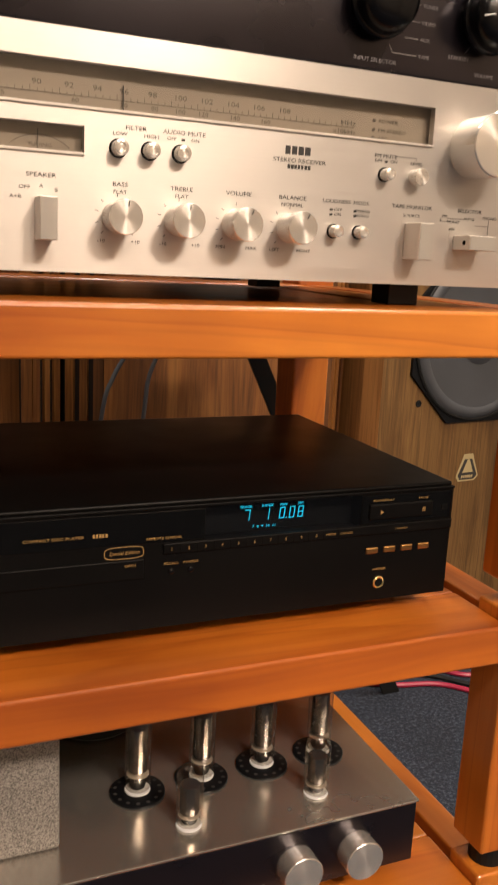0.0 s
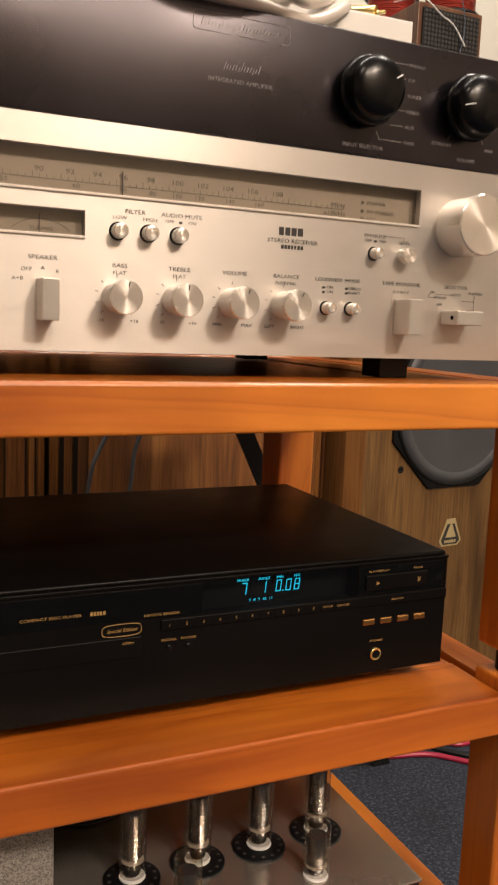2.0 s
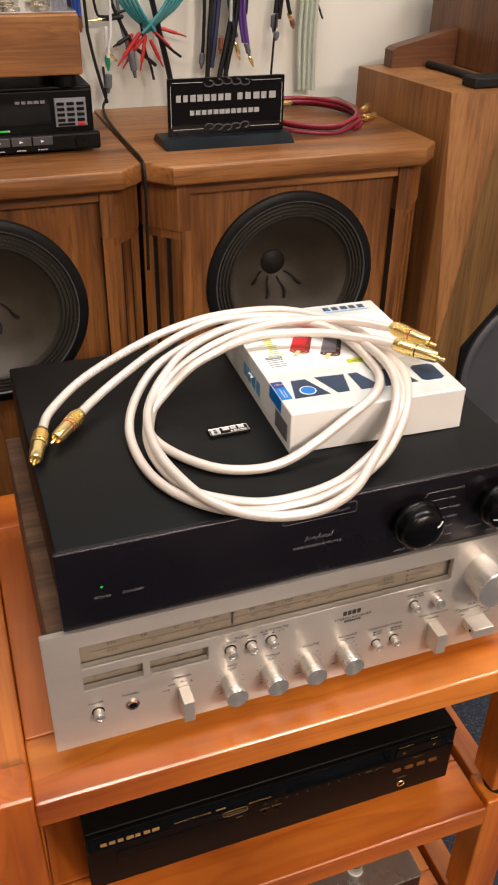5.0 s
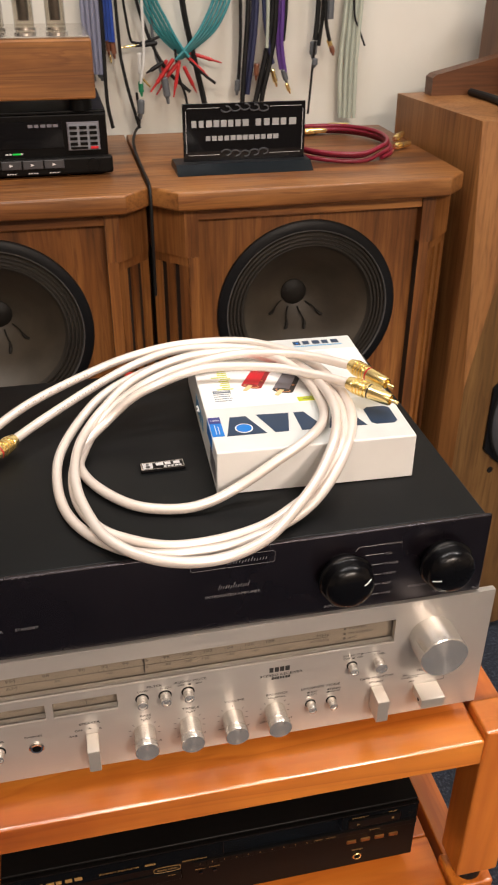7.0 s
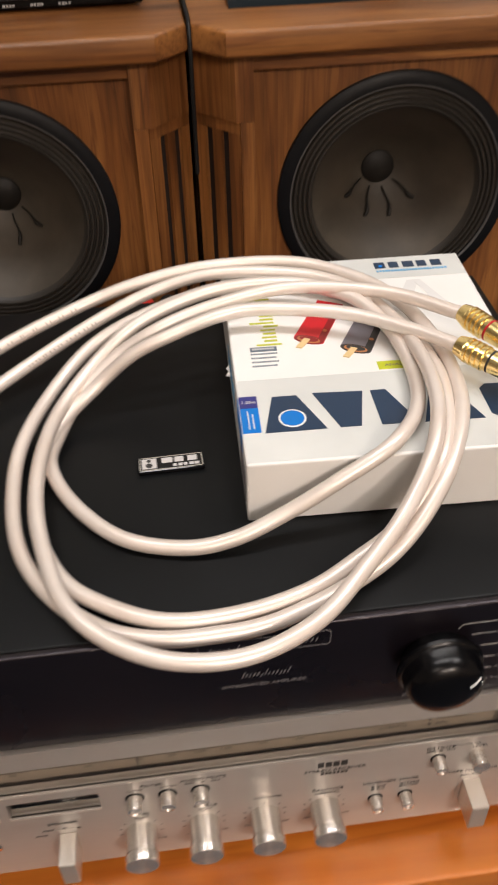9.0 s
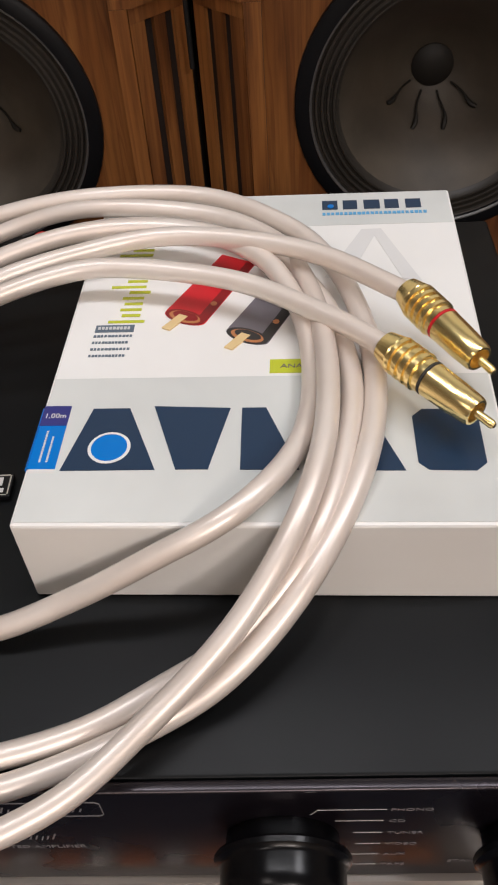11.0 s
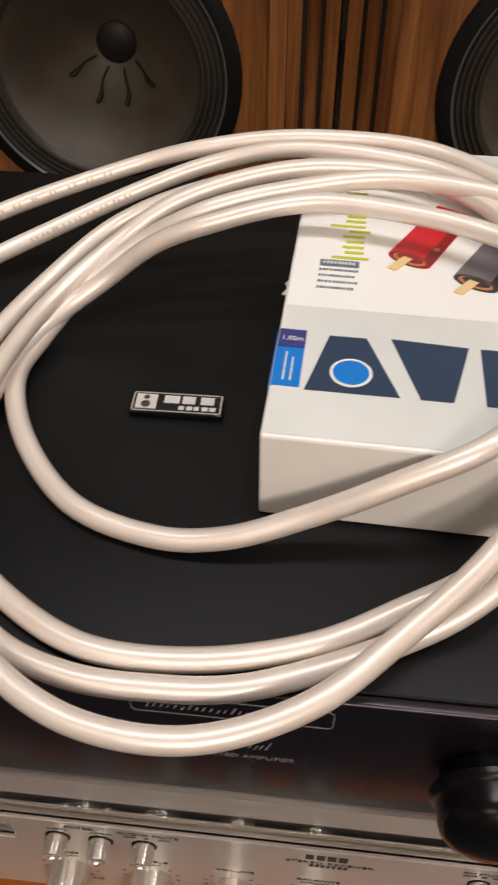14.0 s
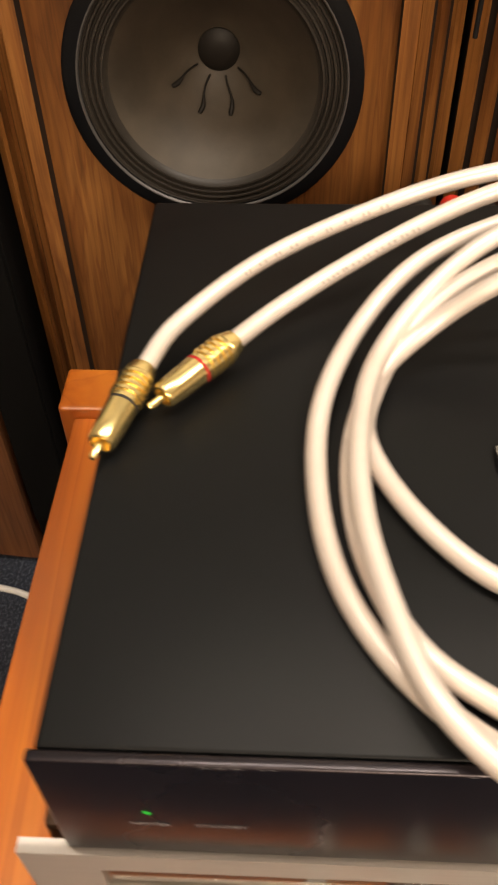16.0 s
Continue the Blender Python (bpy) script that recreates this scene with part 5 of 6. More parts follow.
# ---- tall three-way speakers ----
def tall_speaker(xc, label):
    x0, x1, y0, y1, z1 = xc - 0.215, xc + 0.185, 1.170, 1.470, 1.372
    r = root("tall_speaker", (xc, 1.32, FLOOR), label, "loudspeaker", "pair of tall speakers")
    b = bmesh.new()
    V = lambda *p: b.verts.new(p)
    z0, zm = FLOOR + 0.02, 0.95
    yl = y0 + 0.035
    A, B = V(x0, yl, z0), V(x0, yl, z1)
    C, D, E = V(x0 + 0.012, y0, z0), V(x0 + 0.012, y0, zm), V(x0 + 0.085, y0, z1)
    F_, G = V(x1, y0, z0), V(x1, y0, z1)
    H, I = V(x1, y1, z0), V(x1, y1, z1)
    J, K = V(x0, y1, z0), V(x0, y1, z1)
    for f in ((A, C, D, E, B), (C, F_, G, E, D), (F_, H, I, G), (H, J, K, I), (J, A, B, K), (B, E, G, I, K), (A, J, H, F_, C)):
        b.faces.new(f)
    part("cabinet", b, M_lightw, r, "teak veneered cabinet with a bevelled front edge")
    part("front_baffle", poly([(x0 + 0.0125, z0 + 0.001), (x1 - 0.001, z0 + 0.001), (x1 - 0.001, z1 - 0.001), (x0 + 0.0855, z1 - 0.001), (x0 + 0.0125, zm)], 0.003, front(y0 + 0.0026)), M_olivew, r, "olive brown veneered front")
    part("plinth", box(x0 + 0.01, x1 - 0.01, y0 + 0.02, y1 - 0.01, FLOOR, FLOOR + 0.0198, 0.001), M_blackm, r)
    cz = 0.882
    oct_ = [(xc + 0.158 * math.cos(radians(a)) * q, cz + 0.158 * math.sin(radians(a)) * q) for a, q in [(22.5 + 45 * k, 1.0) for k in range(8)]]
    w = part("woofer_frame", poly(oct_, 0.006, front(y0 - 0.0002)), M_frame, r, "black eight-sided woofer frame")
    wo = part("woofer", lathe([(0.1440, 0), (0.1440, 0.0020), (0.1415, 0.0030), (0.1390, 0.0020), (0.1390, 0)], (xc, y0 - 0.0065, cz), "-y", 64, ring=True), M_rubber, r, "black gasket ring", True)
    part("surround", lathe([(0.1388, 0.0012), (0.1350, 0.0045), (0.1290, 0.0060), (0.1230, 0.0050), (0.1195, 0.0034)], (xc, y0 - 0.0065, cz), "-y", 64, caps=False), M_bluegrey, wo, "blue-grey rolled surround", True)
    part("cone", lathe([(0.1194, 0.0033), (0.1000, 0.0018), (0.0700, 0.0009), (0.0450, 0.0007)], (xc, y0 - 0.0065, cz), "-y", 64, caps=False), M_bluegrey, wo, "blue-grey cone", True)
    part("dust_cap", lathe([(0.0449, 0.0007), (0.0430, 0.0020), (0.0320, 0.0060), (0.0160, 0.0090), (0, 0.0098)], (xc, y0 - 0.0065, cz), "-y", 40), M_bluegrey, wo, "round dust cap", True)
    p = part("midrange_plate", box(xc - 0.094, xc + 0.094, y0 - 0.005, y0 - 0.0002, 1.096, 1.224, 0.001), M_frame, r, "black midrange plate")
    part("midrange_cone", lathe([(0.052, 0), (0.050, 0.003), (0.044, 0.0035), (0.030, 0.0015), (0.016, 0.0012), (0.012, 0.006), (0, 0.009)], (xc, y0 - 0.0052, 1.160), "-y", 40), M_bluegrey, p, smooth=True)
    p = part("tweeter_plate", box(xc - 0.068, xc + 0.068, y0 - 0.005, y0 - 0.0002, 1.238, 1.338, 0.001), M_frame, r, "black tweeter plate")
    part("tweeter_dome", lathe([(0.030, 0), (0.028, 0.002), (0.016, 0.001), (0.013, 0.006), (0.006, 0.010), (0, 0.011)], (xc, y0 - 0.0052, 1.288), "-y", 32), M_rubber, p, smooth=True)
    for x, z in ((xc - 0.122, 0.772), (xc - 0.083, 1.232), (xc + 0.083, 1.232), (xc + 0.122, 0.772)):
        part("plug_hole", lathe([(0.0062, 0), (0.0062, 0.001), (0.004, 0.0015), (0.003, 0.0004), (0, 0.0004)], (x, y0 - 0.0002, z), "-y", 20), M_rubber, r, "small black grille socket")
    lx, lz = xc + 0.005, 0.630
    f = front(y0 - 0.0002)
    part("name_badge", poly([(lx - 0.026, lz + 0.006), (lx - 0.010, lz + 0.046), (lx + 0.010, lz + 0.046), (lx + 0.027, lz + 0.004), (lx + 0.018, lz - 0.004), (lx - 0.020, lz - 0.004)], 0.0008, f), M_cream, r, "cream and black shield badge")
    f = front(y0 - 0.0011)
    part("badge_field", poly([(lx - 0.022, lz + 0.007), (lx - 0.0085, lz + 0.0365), (lx + 0.0085, lz + 0.0365), (lx + 0.023, lz + 0.006), (lx + 0.016, lz - 0.001), (lx - 0.017, lz - 0.001)], 0.0003, f), M_ink, r)
    f = front(y0 - 0.0015)
    part("badge_shape", poly([(lx - 0.012, lz + 0.012), (lx - 0.002, lz + 0.036), (lx + 0.003, lz + 0.036), (lx + 0.013, lz + 0.012)], 0.0002, f), M_cream, r)
    part("badge_bars", bars(lx - 0.014, lx + 0.014, lz + 0.002, 0.0050, 6, f, seed=80), M_cream, r)
    return r


ts = tall_speaker(0.9050, "tall teak three-way speaker with black drivers and shield badge")
piv = Vector((0.690, 1.470, FLOOR))
turn = Matrix.Rotation(radians(6.6), 4, "Z")
ts.location = piv + turn @ (ts.location - piv)
ts.rotation_euler = (0, 0, radians(6.6))

# low wooden cabinet, and black speakers with the gap's shade in their colour
r = root("low_cabinet", (-0.46, 1.26, FLOOR), "low dark brown wooden cabinet standing on the carpet", "cabinet")
pl_ = lambda z: (lambda u, v, w: Vector((u, v, z + w)))
foot = [(-0.620, 1.195), (-0.306, 1.168), (-0.306, 1.405), (-0.610, 1.415)]
part("carcass", poly(foot, 0.52, pl_(FLOOR + 0.012)), M_wald, r)
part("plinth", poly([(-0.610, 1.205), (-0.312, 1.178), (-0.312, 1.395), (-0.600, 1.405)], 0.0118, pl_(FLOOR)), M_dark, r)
# narrow box set forward to fill the gap; near-black stands for its shade
r = root("shaded_black_speaker", (-0.42, 1.42, FLOOR), "tall matt black speaker filling the gap, shade in its colour", "loudspeaker")
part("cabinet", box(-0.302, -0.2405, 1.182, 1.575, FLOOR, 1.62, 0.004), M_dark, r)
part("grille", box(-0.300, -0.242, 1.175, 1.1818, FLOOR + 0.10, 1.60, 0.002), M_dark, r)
q = root("shaded_black_speaker", (-0.60, 1.54, FLOOR), "wide matt black speaker behind the low cabinet, shade in its colour", "loudspeaker")
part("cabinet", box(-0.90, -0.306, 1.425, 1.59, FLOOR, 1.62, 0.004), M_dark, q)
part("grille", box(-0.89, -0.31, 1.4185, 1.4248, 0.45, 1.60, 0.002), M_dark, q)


# ---- on the tall speaker: small cabinet with copper coils, wedge and adapter ----
r = root("crossover_box", (0.93, 1.375, 1.3722), "small dark walnut box with a black mesh front", "box")
part("shell", box(0.862, 0.998, 1.2835, 1.535, 1.3724, 1.563, 0.002), M_wald, r)
part("mesh_front", box(0.8705, 0.9895, 1.2790, 1.2834, 1.3800, 1.5545, 0.001), M_rubber, r, "black mesh grille")
mesh_ = bmesh.new()
for i in range(16):
    for k in range(23):
        add(mesh_, box(0.8735 + 0.0073 * i, 0.8782 + 0.0073 * i, 1.2778, 1.2791, 1.3835 + 0.0074 * k, 1.3882 + 0.0074 * k))
tagged(part("mesh_grid", mesh_, M_ink, r, "rows of small grille openings"), kind="stuff")
for x, y, c in ((0.905, 1.435, 0), (0.965, 1.335, 1)):
    q = root("wire_coil", (x, y, 1.5632), "red copper wire coil on a black bobbin", "coil", "copper coils")
    part("bobbin", lathe([(0.020, 0), (0.052, 0.0002), (0.052, 0.004), (0.024, 0.0045), (0.024, 0.0565), (0.052, 0.057), (0.052, 0.061), (0.018, 0.061), (0.018, 0.012), (0, 0.012)], (x, y, 1.5634), "z", 40), M_rubber, q, "black bobbin", True)
    wind = [(0.025, 0.0048)] + [v for i in range(16) for v in ((0.0440 + 0.001 * (i % 2), 0.0055 + 0.0031 * i), (0.0425, 0.0071 + 0.0031 * i))] + [(0.025, 0.0560)]
    part("winding", lathe(wind, (x, y, 1.5634), "z", 40), plain("red_enamelled_copper", (0.42, 0.07, 0.05), 0.3), q, "red enamelled copper winding", True)
    part("clamp_bolt", lathe([(0.014, 0), (0.014, 0.003), (0.005, 0.003), (0.005, 0.016), (0.008, 0.016), (0.008, 0.021), (0, 0.021)], (x, y, 1.6245), "z", 20), M_chrome, q, "steel clamp bolt")
    a = (x - 0.03, y - 0.035, 1.5950)
    part("loose_wire", sweep(spline([a, (x - 0.055, y - 0.05, 1.605), (x - 0.085, y - 0.06, 1.600)] if not c else [a, (x - 0.02, y - 0.060, 1.575), (x - 0.012, y - 0.062, 1.53), (x - 0.018, y - 0.0615, 1.49)]), 0.0009, 6), M_grey_wire if not c else M_navy, q, "loose wire end")
    if not c:
        part("loose_wire", sweep(spline([(0.884, 1.395, 1.5980), (0.874, 1.310, 1.5780), (0.876, 1.277, 1.5630), (0.903, 1.2735, 1.5440), (0.930, 1.2730, 1.5310), (0.957, 1.2740, 1.5020)]), 0.0013, 8), M_white, q, "stray white wire end")
wp = [(0.735, 1.3722), (0.860, 1.3722), (0.860, 1.432), (0.742, 1.405), (0.735, 1.400)]
solid("wedge_stand", poly(wp, -0.03, front(1.432)), M_waldx, "dark walnut wedge lying on the tall speaker", "stand")
r = root("power_adapter", (0.80, 1.30, 1.3722), "flat black power adapter with a lead on the speaker", "adapter")
part("case", box(0.770, 0.850, 1.222, 1.262, 1.3724, 1.3884, 0.003), M_rubber, r)
part("lead", sweep(spline([(0.80, 1.258, 1.379), (0.805, 1.30, 1.3785), (0.806, 1.36, 1.3785), (0.800, 1.42, 1.3785)]), 0.006, 10), M_rubber, r)


# ---- name sign on the speaker ----
M_signp = mat("grey_print_on_black", (0.34, 0.34, 0.34), 0.5)
M_orn = mat("faint_grey_print", (0.05, 0.05, 0.055), 0.5)


def sign():
    z0 = 1.3057
    r = root("counter_sign", (0.3775, 1.28, z0), "small black acrylic counter sign on a slanted base", "sign")
    b = poly([(1.241, z0), (1.318, z0), (1.306, z0 + 0.0115), (1.262, z0 + 0.0115)], 0.201, lambda u, v, w: Vector((0.277 + w, u, v)))
    part("base", b, M_signbase, r, "slanted black base, bluish reflection in its colour")
    part("plate", box(0.2915, 0.4735, 1.2800, 1.2850, z0 + 0.0112, 1.3965, 0.0008), M_gloss, r, "gloss black plate")
    f = front(1.2798)
    for a, b_, c, d in ((0.2985, 0.345, 1.3905, 1.3911), (0.420, 0.4665, 1.3905, 1.3911), (0.2985, 0.345, 1.3255, 1.3261), (0.420, 0.4665, 1.3255, 1.3261), (0.2955, 0.2961, 1.329, 1.387), (0.4690, 0.4696, 1.329, 1.387)):
        part("border_line", poly(rect(a, b_, c, d), 0.0002, f), M_silver_ink, r)
    for s, zc in ((1, 1.3905), (-1, 1.3265)):
        g = bmesh.new()
        for k in (-2, -1, 0, 1, 2):
            x = 0.3825 + 0.014 * k
            add(g, sweep([f(x + 0.007 * math.sin(a), zc + s * (0.0005 + 0.0042 * math.cos(a) - 0.0012 * abs(k)), 0.0002) for a in [i * 0.42 for i in range(12)]], 0.0011, 6))
        part("ornament", g, M_orn, r, "dark grey scroll ornament")
    bar_parts("name_bar", M_signp, r, 0.3040, 0.3900, 1.3645, 0.0095, 8, f, seed=90)
    bar_parts("name_bar", M_signp, r, 0.3985, 0.4615, 1.3645, 0.0098, 5, f, seed=91)
    bar_parts("number_bar", M_signp, r, 0.3245, 0.4345, 1.3455, 0.0068, 12, f, seed=92)
    return r


sign()

# ---- red cable coil beside the sign ----
M_redc = plain("dark_red_cable", (0.20, 0.012, 0.03), 0.35)
r = root("red_cable", (0.556, 1.385, 1.3056), "coiled dark red audio cable with gold plugs on the speaker", "audio cable")
pts = []
for k in range(52):
    a = 2 * math.pi * k / 17 - 1.0
    q = 1.0 + 0.06 * math.sin(a * 0.37 + 1)
    pts.append((0.552 + 0.088 * q * math.cos(a), 1.385 + 0.108 * q * math.sin(a), 1.3092 + 0.0062 * (k // 17) + 0.0015 * math.sin(a * 2.1)))
part("jacket", sweep(spline(pts, 4), 0.0034, 10), M_redc, r, "dark red jacket", True)
for p, d in (((0.645, 1.352, 1.322), (0.5, 0.6, 0.05)), ((0.640, 1.338, 1.313), (0.6, 0.35, 0)), ((0.575, 1.497, 1.318), (1, -0.1, 0.02)), ((0.530, 1.480, 1.314), (1, 0.05, 0.0))):
    gold_plug(r, p, d, M_ink, 0.75)


# ---- cassette deck and wooden valve amplifier on the left speaker ----
def deck():
    Y, z0 = 1.285, 1.3057
    X0, X1 = -0.250, 0.184
    r = root("cassette_deck", (-0.03, 1.39, z0), "black hi-fi deck with a numeric keypad and grey keys", "hi-fi deck")
    part("case", box(X0, X1, Y + 0.012, 1.50, z0 + 0.006, 1.3910, 0.002), M_cdblk, r)
    part("front_panel", box(X0, X1 - 0.002, Y, Y + 0.0115, z0 + 0.006, 1.3880, 0.0015), M_cdblk, r)
    part("lower_lip", box(X0, X1 + 0.004, Y - 0.014, Y - 0.0003, z0 + 0.004, 1.3330, 0.003), M_cdblk, r, "protruding lower key ledge")
    part("display", box(X0 + 0.02, 0.122, Y - 0.0008, Y, 1.3440, 1.3800, 0.0003), M_gloss, r, "dark display window")
    k = part("keypad", box(0.128, 0.1725, Y - 0.004, Y - 0.0002, 1.3400, 1.3780, 0.0008), M_greyp, r, "grey keypad panel")
    part("keypad_face", box(0.1295, 0.1710, Y - 0.0046, Y - 0.0041, 1.3415, 1.3765), plain("grey_keypad", (0.22, 0.23, 0.26), 0.5), k)
    for i in range(3):
        for j in range(4):
            part("key", box(0.1310 + 0.0138 * i, 0.1415 + 0.0138 * i, Y - 0.0065, Y - 0.0047, 1.3470 + 0.0073 * j, 1.3512 + 0.0073 * j, 0.0005), M_cdblk, k)
    part("red_key", box(0.1590, 0.1695, Y - 0.0065, Y - 0.0047, 1.3420, 1.3455, 0.0004), M_red, k, "red key")
    part("wide_key", box(0.1310, 0.1550, Y - 0.0060, Y - 0.0047, 1.3420, 1.3450, 0.0004), M_cdblk, k)
    for i in range(7):
        x = -0.085 + 0.0295 * i
        part("transport_key", box(x, x + 0.0275, Y - 0.0165, Y - 0.0141, 1.3195, 1.3310, 0.0008), plain("dark_grey_key", (0.05, 0.05, 0.055), 0.45), r, "dark grey transport key")
        part("key_symbol", poly([(x + 0.011, 1.3232), (x + 0.011, 1.3272), (x + 0.016, 1.3252)], 0.0002, front(Y - 0.0166)), M_white, r)
        part("key_caption", bars(x + 0.006, x + 0.020, 1.3125, 0.0016, 4, front(Y - 0.0141), seed=100 + i), M_silver_ink, r)
    for i in range(3):
        part("caption", bars(-0.06 + 0.05 * i, -0.035 + 0.05 * i, 1.3362, 0.0022, 5, front(Y - 0.0002), seed=120 + i), M_silver_ink, r)
    part("green_light", poly(rect(0.0500, 0.0610, 1.3362, 1.3384), 0.0004, front(Y - 0.0002)), M_led, r, "small green light")
    part("badge_print", bars(0.075, 0.118, 1.3720, 0.0040, 5, front(Y - 0.0010), seed=130), M_greyp, r)
    round_knob(r, 0.1600, 1.3225, Y - 0.0141, 0.0085, 0.004, 0.0, "dial_knob", None, M_cdblk)
    for x in (X0 + 0.04, X1 - 0.04):
        for y in (1.32, 1.47):
            part("foot", lathe([(0.012, 0), (0.012, 0.0058)], (x, y, z0 + 0.0002), "z", 20), M_rubber, r)
    q = root("wooden_valve_amplifier", (-0.03, 1.39, 1.3912), "wooden-cased valve amplifier with steel top and glass tubes", "amplifier")
    part("case", box(-0.250, 0.172, 1.278, 1.480, 1.4080, 1.4840, 0.003), M_walx, q, "walnut wooden case")
    part("top_plate", box(-0.247, 0.170, 1.281, 1.477, 1.4842, 1.4870, 0.001), M_steel, q, "steel top plate")
    for x in (-0.21, 0.150):
        for y in (1.305, 1.45):
            part("foot", lathe([(0.016, 0), (0.016, 0.0165)], (x, y, 1.3913), "z", 24), M_blackm, q)
    for i in range(5):
        for j in range(2):
            x, y = 0.128 - 0.042 * i, 1.315 + 0.07 * j
            v = part("valve", lathe([(0.012, 0), (0.013, 0.003), (0.013, 0.055), (0.010, 0.064), (0.003, 0.070), (0, 0.072)], (x, y, 1.4900), "z", 24), M_glass, q, "clear glass valve", True)
            v.visible_shadow = False
            part("base_ring", lathe([(0.0145, 0), (0.0145, 0.003), (0.011, 0.0032)], (x, y, 1.4871), "z", 24), M_chrome, v)
            part("plate", lathe([(0.007, 0), (0.007, 0.032), (0, 0.032)], (x, y, 1.504), "z", 12), M_elect, v)
    return r


deck()

# ---- cables hanging on the wall ----
HX = lambda p: 0.26 + (p - 300) * 0.00094
HZ = lambda p: 1.498 - 0.00085 * p
TEAL, BLK, NAVY = plain("teal_cable", (0.04, 0.24, 0.27), 0.4), M_rubber, plain("navy_cable", (0.02, 0.025, 0.07), 0.4)
PURP, LILAC, PALE = plain("purple_cable", (0.10, 0.04, 0.22), 0.4), plain("lilac_grey_cable", (0.22, 0.23, 0.32), 0.4), plain("pale_green_cable", (0.42, 0.46, 0.38), 0.5)
REDC, WHT, BLU, BRN = plain("red_sleeve", (0.45, 0.02, 0.02), 0.4), plain("white_sleeve", (0.65, 0.65, 0.62), 0.4), plain("blue_cable", (0.02, 0.06, 0.32), 0.4), plain("brown_sleeve", (0.16, 0.06, 0.03), 0.4)
GRN, GREY = plain("green_sleeve", (0.02, 0.22, 0.10), 0.4), plain("grey_sleeve", (0.10, 0.11, 0.12), 0.5)


def hanging(name, runs, ends, label, y=1.575):
    """A bundle on one hook: runs of cable, and sleeves or plugs at their ends. Places are on the wall, in wall units."""
    x0, _ = runs[0][2][0]
    r = root(name, (HX(x0), y, HZ(-150)), label, "cable bundle", "cables hanging on the wall")
    for i, (m, rad, line) in enumerate(runs):
        d = 0.004 * (i % 5)
        part("cable", sweep(spline([(HX(a), y - d - 0.006, HZ(b)) for a, b in line], 5), rad, 8), m, r)
    for i, (m, rad, a, b) in enumerate(ends):
        d = 0.004 * (i % 5) + 0.006
        p, q = Vector((HX(a[0]), y - d, HZ(a[1]))), Vector((HX(b[0]), y - d, HZ(b[1])))
        part("cable_end", lathe([(rad * 0.7, 0), (rad, 0.002), (rad, (q - p).length * 0.7), (rad * 0.6, (q - p).length * 0.75), (rad * 0.4, (q - p).length)], p, toward((0, 0, 0), q - p), 14), m, r)
    part("hook", sweep(spline([(HX(x0), WALL_Y - 0.0005, HZ(-150)), (HX(x0), y - 0.02, HZ(-150)), (HX(x0), y - 0.025, HZ(-165))]), 0.003, 8), M_chrome, r)
    return r


hanging("lilac_cables", [(LILAC, 0.0042, [(212 + 7 * i, -150), (210 + 8 * i, -40), (210 + 8 * i, 50), (213 + 7 * i, 112)]) for i in range(4)], [(GREY, 0.006, (216, 105), (218, 135)), (GREY, 0.006, (232, 100), (234, 125))], "grey-lilac cables hanging against the cream wall")
hanging("blue_cables", [(BLU, 0.0034, [(246 + 5 * i, -150), (247 + 5 * i, -30), (248 + 5 * i, 55)]) for i in range(3)] + [(BLK, 0.0028, [(262, -150), (268, 60), (270, 90), (280, 150), (295, 215)]), (BLK, 0.0032, [(242, -150), (240, 60), (239, 160), (246, 212)])],
        [(BRN, 0.0045, (249, 52), (250, 80)), (BRN, 0.0045, (257, 55), (259, 85)), (M_gold, 0.002, (251, 78), (252, 94))], "blue and black cables with brown ends on the wall")
teal = [(TEAL, 0.0027, [(300 + 6 * i, -150), (305 + 6 * i, -40), (325 + 7 * i, 20), (352 + 5 * i, 58), (382 + 2 * i, 84)]) for i in range(5)]
teal += [(TEAL, 0.0027, [(478 - 9 * i, -150), (474 - 8 * i, -40), (446 - 8 * i, 30), (405 - 5 * i, 68), (378 - 3 * i, 88)]) for i in range(5)]
teal += [(BLK, 0.0050, [(372, -150), (384, -10), (400, 80), (418, 168), (424, 222)]), (BLK, 0.0030, [(284, -150), (300, -30), (322, 50), (352, 110), (392, 150)]), (BLK, 0.0022, [(366, 70), (372, 120), (381, 150), (386, 176)]), (BLK, 0.0024, [(392, 92), (418, 118), (438, 134)]), (WHT, 0.0025, [(310, -150), (310, 60), (304, 110), (301, 130)]), (GREY, 0.0028, [(330, -150), (328, 40), (340, 110), (346, 140)]), (BLK, 0.0022, [(270, -150), (285, 30), (300, 58), (340, 48)])]
hanging("teal_cables", teal, [(REDC, 0.003, (388, 76), (452, 98)), (REDC, 0.003, (388, 84), (430, 127)), (REDC, 0.0035, (375, 92), (342, 128)), (REDC, 0.003, (372, 96), (360, 158)), (REDC, 0.0035, (362, 86), (318, 146)), (REDC, 0.003, (352, 90), (338, 118)), (GRN, 0.0045, (302, 128), (303, 156)),
        (WHT, 0.004, (303, 75), (302, 128)), (GREY, 0.006, (344, 120), (350, 170)), (GREY, 0.0062, (300, 160), (297, 196)), (M_gold, 0.002, (320, 140), (302, 118)), (M_gold, 0.0018, (300, 62), (268, 66)), (BLK, 0.0035, (335, 58), (296, 64)), (BLK, 0.0035, (345, 92), (312, 112)), (REDC, 0.003, (380, 100), (402, 150)), (REDC, 0.0028, (366, 100), (330, 155))],
        "tangle of teal speaker cables with red sleeved ends")
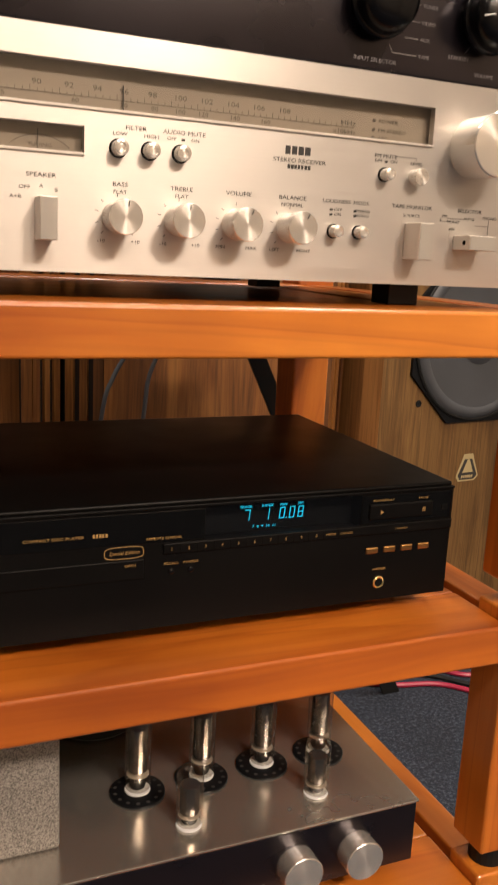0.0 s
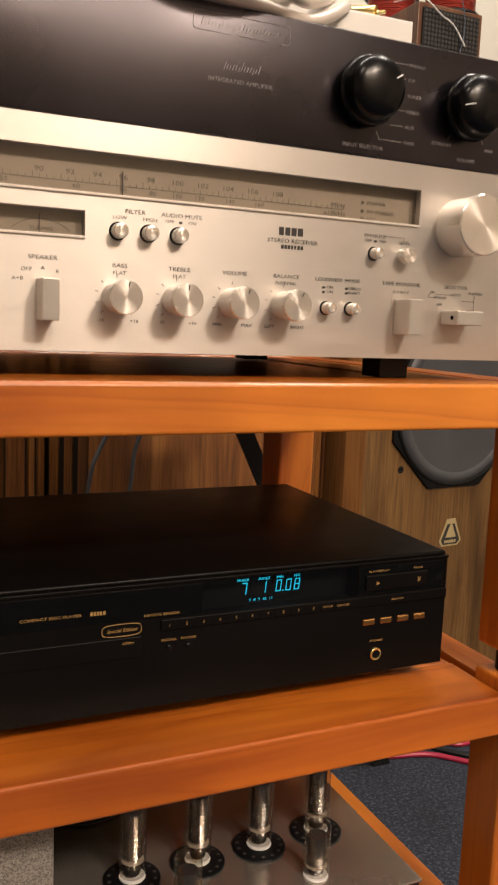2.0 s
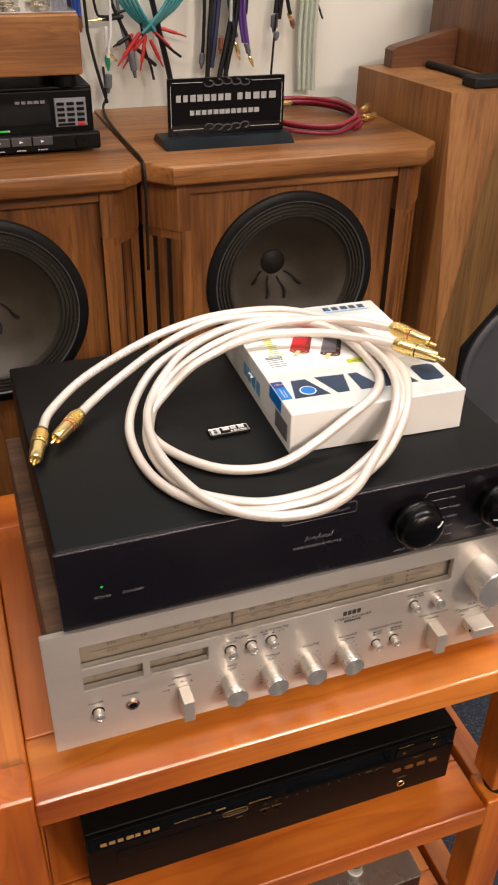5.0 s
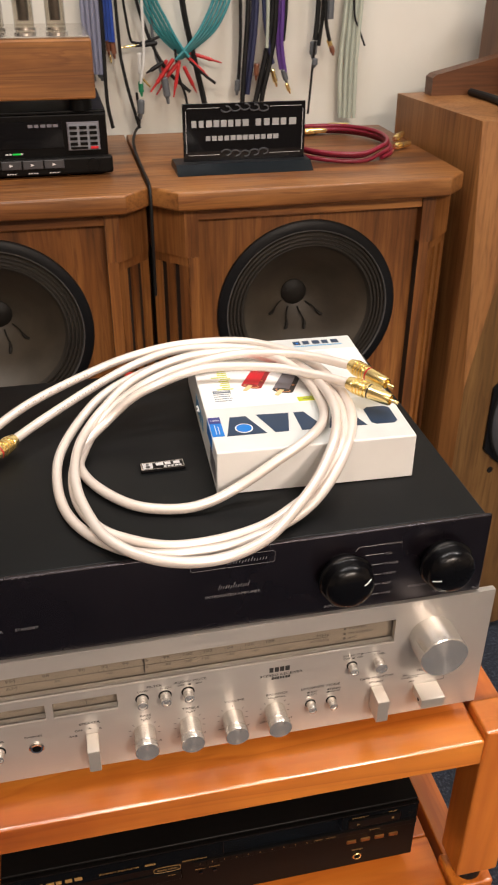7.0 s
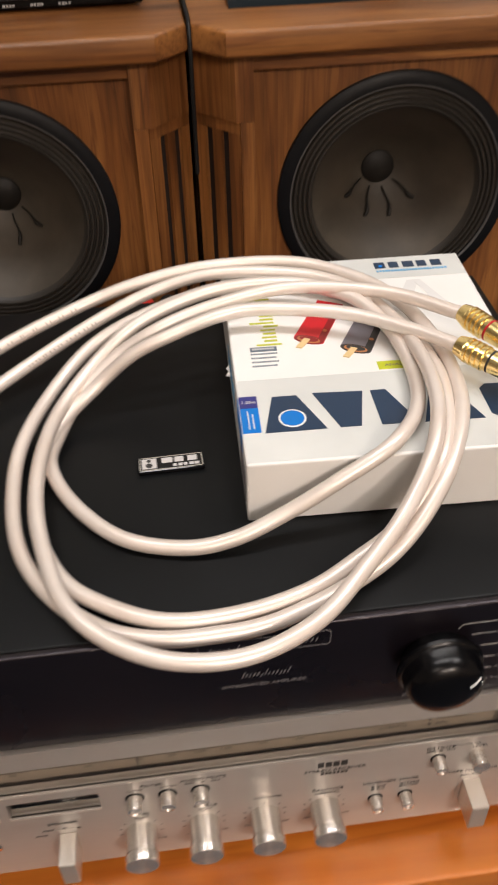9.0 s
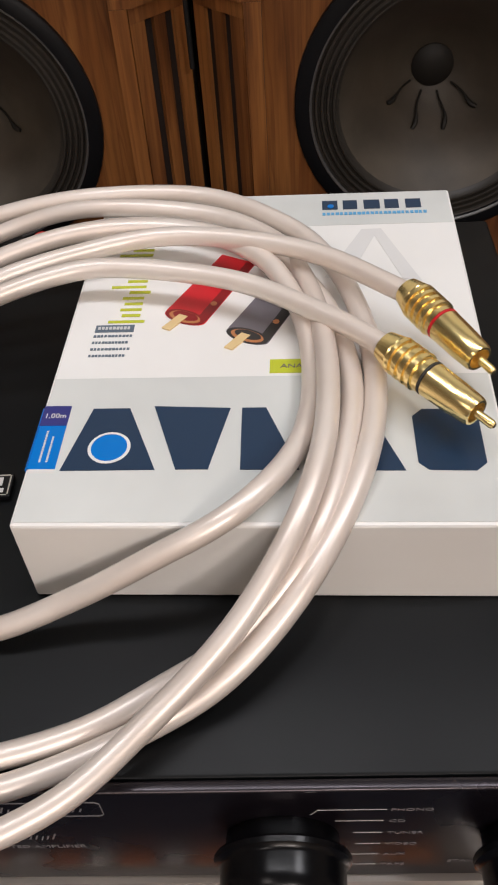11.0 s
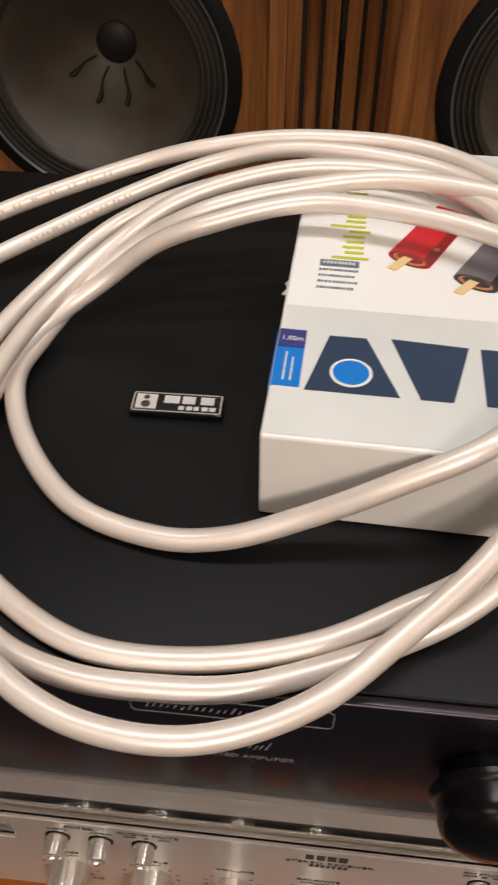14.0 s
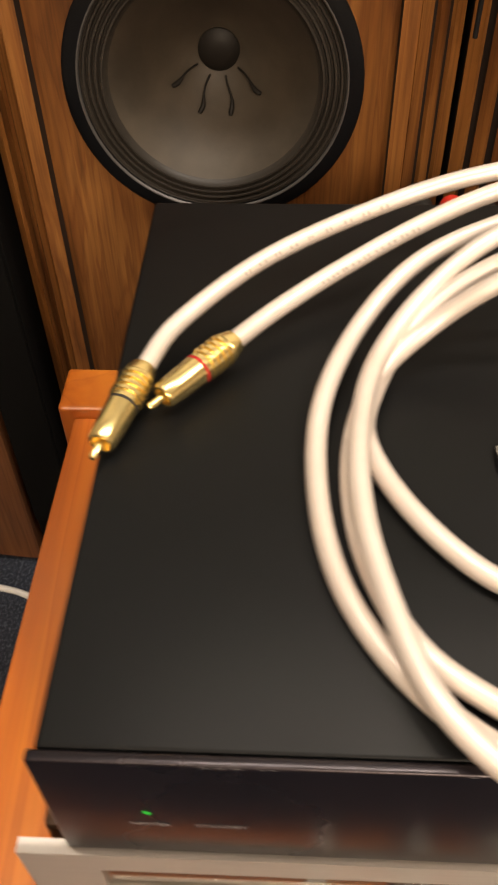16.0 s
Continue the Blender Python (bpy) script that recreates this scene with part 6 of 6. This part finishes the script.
hanging("navy_cables", [(NAVY, 0.0048, [(510 + 5 * i, -150), (512 + 4 * i, -10), (504 + 5 * i, 80), (494 + 5 * i, 158)]) for i in range(2)] + [(BLK, 0.0050, [(540, -150), (545, 0), (534, 80), (516, 165), (508, 205)]), (BLK, 0.0046, [(546, -150), (550, 0), (542, 85), (528, 150), (520, 205)]), (BLK, 0.0042, [(500, -150), (498, 0), (492, 90), (486, 190)]), (BLK, 0.0030, [(486, -150), (488, 20), (486, 90), (482, 150)]), (PURP, 0.0046, [(552, -150), (555, 0), (556, 60), (564, 112)]), (PURP, 0.0040, [(560, -150), (563, 0), (562, 60), (570, 118)]), (NAVY, 0.0036, [(526, -150), (528, 0), (538, 70), (546, 100)]), (PALE, 0.0030, [(532, -150), (534, 0), (533, 70)]), (BLK, 0.0050, [(568, -150), (570, -10), (566, 60)])],
        [(WHT, 0.0045, (540, 78), (545, 108)), (M_gold, 0.0042, (546, 112), (556, 145)), (GREY, 0.0048, (566, 112), (575, 140)), (M_gold, 0.0035, (572, 138), (580, 158)), (BRN, 0.0045, (514, 98), (513, 130)), (GREY, 0.005, (483, 130), (480, 160))], "navy, black and purple cables with gold plugs")
hanging("black_cables", [(BLK, 0.0046, [(628, -150), (632, -10), (628, 60)]), (BLK, 0.0036, [(634, -150), (640, -10), (634, 70)]), (BLK, 0.0020, [(626, 60), (622, 120), (617, 200)]), (BLK, 0.0034, [(638, -150), (642, 0), (648, 45), (653, 60)]), (GREY, 0.006, [(648, -150), (650, -40), (650, 20)]), (BLK, 0.0018, [(696, -150), (700, 0), (712, 40), (725, 72)])],
        [(GREY, 0.0066, (626, 62), (625, 96)), (M_gold, 0.0042, (652, 58), (660, 78)), (BRN, 0.0044, (657, 70), (662, 88)), (GREY, 0.005, (626, 92), (625, 110))], "black cables with grey and gold connectors on the wall")
hanging("pale_cables", [(PALE, 0.0040, [(690 + 8 * i, -150), (690 + 8 * i, -20), (686 + 8 * i + (i == 0) * -2, 100), (688 + 8 * i, 214)]) for i in range(4)], [], "pale green cables hanging straight down the wall", y=1.588)

# ---- cable over the seam between the big speakers ----
SEAM = [(HX(295), 1.574, HZ(150)), (HX(297), 1.573, HZ(205)), (0.247, 1.553, 1.3105), (0.236, 1.48, 1.3092), (0.2315, 1.38, 1.3088), (0.2305, 1.25, 1.3085), (0.2305, 1.212, 1.3082), (0.2302, 1.190, 1.302), (0.2300, 1.184, 1.270), (0.2300, 1.190, 1.15)]
solid("black_cable", sweep(spline(SEAM, 6), 0.0023, 8), M_rubber, "thin black cable lying over the gap between two speakers", "cable", smooth=True)

# ---- cables behind the rack and on the floor ----
solid("black_strap", poly([(0.388, 0.945), (0.413, 0.945), (0.700, FLOOR), (0.672, FLOOR)], 0.004, front(0.995)), M_rubber, "black flat strap hanging slanted behind the rack", "strap")
for i, (a, b_) in enumerate((((0.275, 0.900), (0.235, 0.80)), ((0.312, 0.900), (0.288, 0.80)))):
    solid("grey_lead", sweep(spline([(a[0] + 0.01, 1.0, 0.97), (a[0], 1.0, a[1]), ((a[0] + b_[0]) / 2 - 0.006, 1.0, 0.85), (b_[0], 1.0, b_[1]), (b_[0] - 0.02, 1.01, 0.60), (b_[0] - 0.03, 1.02, FLOOR + 0.004)]), 0.0028, 8), GREY, "thin grey lead hanging behind the rack", "cable", smooth=True)
M_mag = plain("magenta_cable", (0.34, 0.015, 0.05), 0.4)
for m, y, nm in ((M_mag, 0.0, "magenta"), (M_rubber, 0.03, "black"), (M_mag, 0.07, "magenta")):
    solid("floor_cable", sweep(spline([(0.62, 1.04 + y, FLOOR + 0.0042), (0.70, 1.005 + y, FLOOR + 0.0042), (0.77, 0.985 + y, FLOOR + 0.0042), (0.84, 0.925 + y, FLOOR + 0.0042), (0.95, 0.90 + y * 2, FLOOR + 0.0042), (1.08, 0.93 + y, FLOOR + 0.0042)]), 0.004, 8), m, nm + " cable lying across the carpet", "cable", "cables on the floor", smooth=True)
solid("white_lead", sweep(spline([(-0.47, 1.135, FLOOR + 0.004), (-0.36, 1.117, FLOOR + 0.004), (-0.31, 1.102, FLOOR + 0.004), (-0.22, 1.06, FLOOR + 0.004)]), 0.005, 8), WHT, "white lead lying on the carpet", "cable", smooth=True)
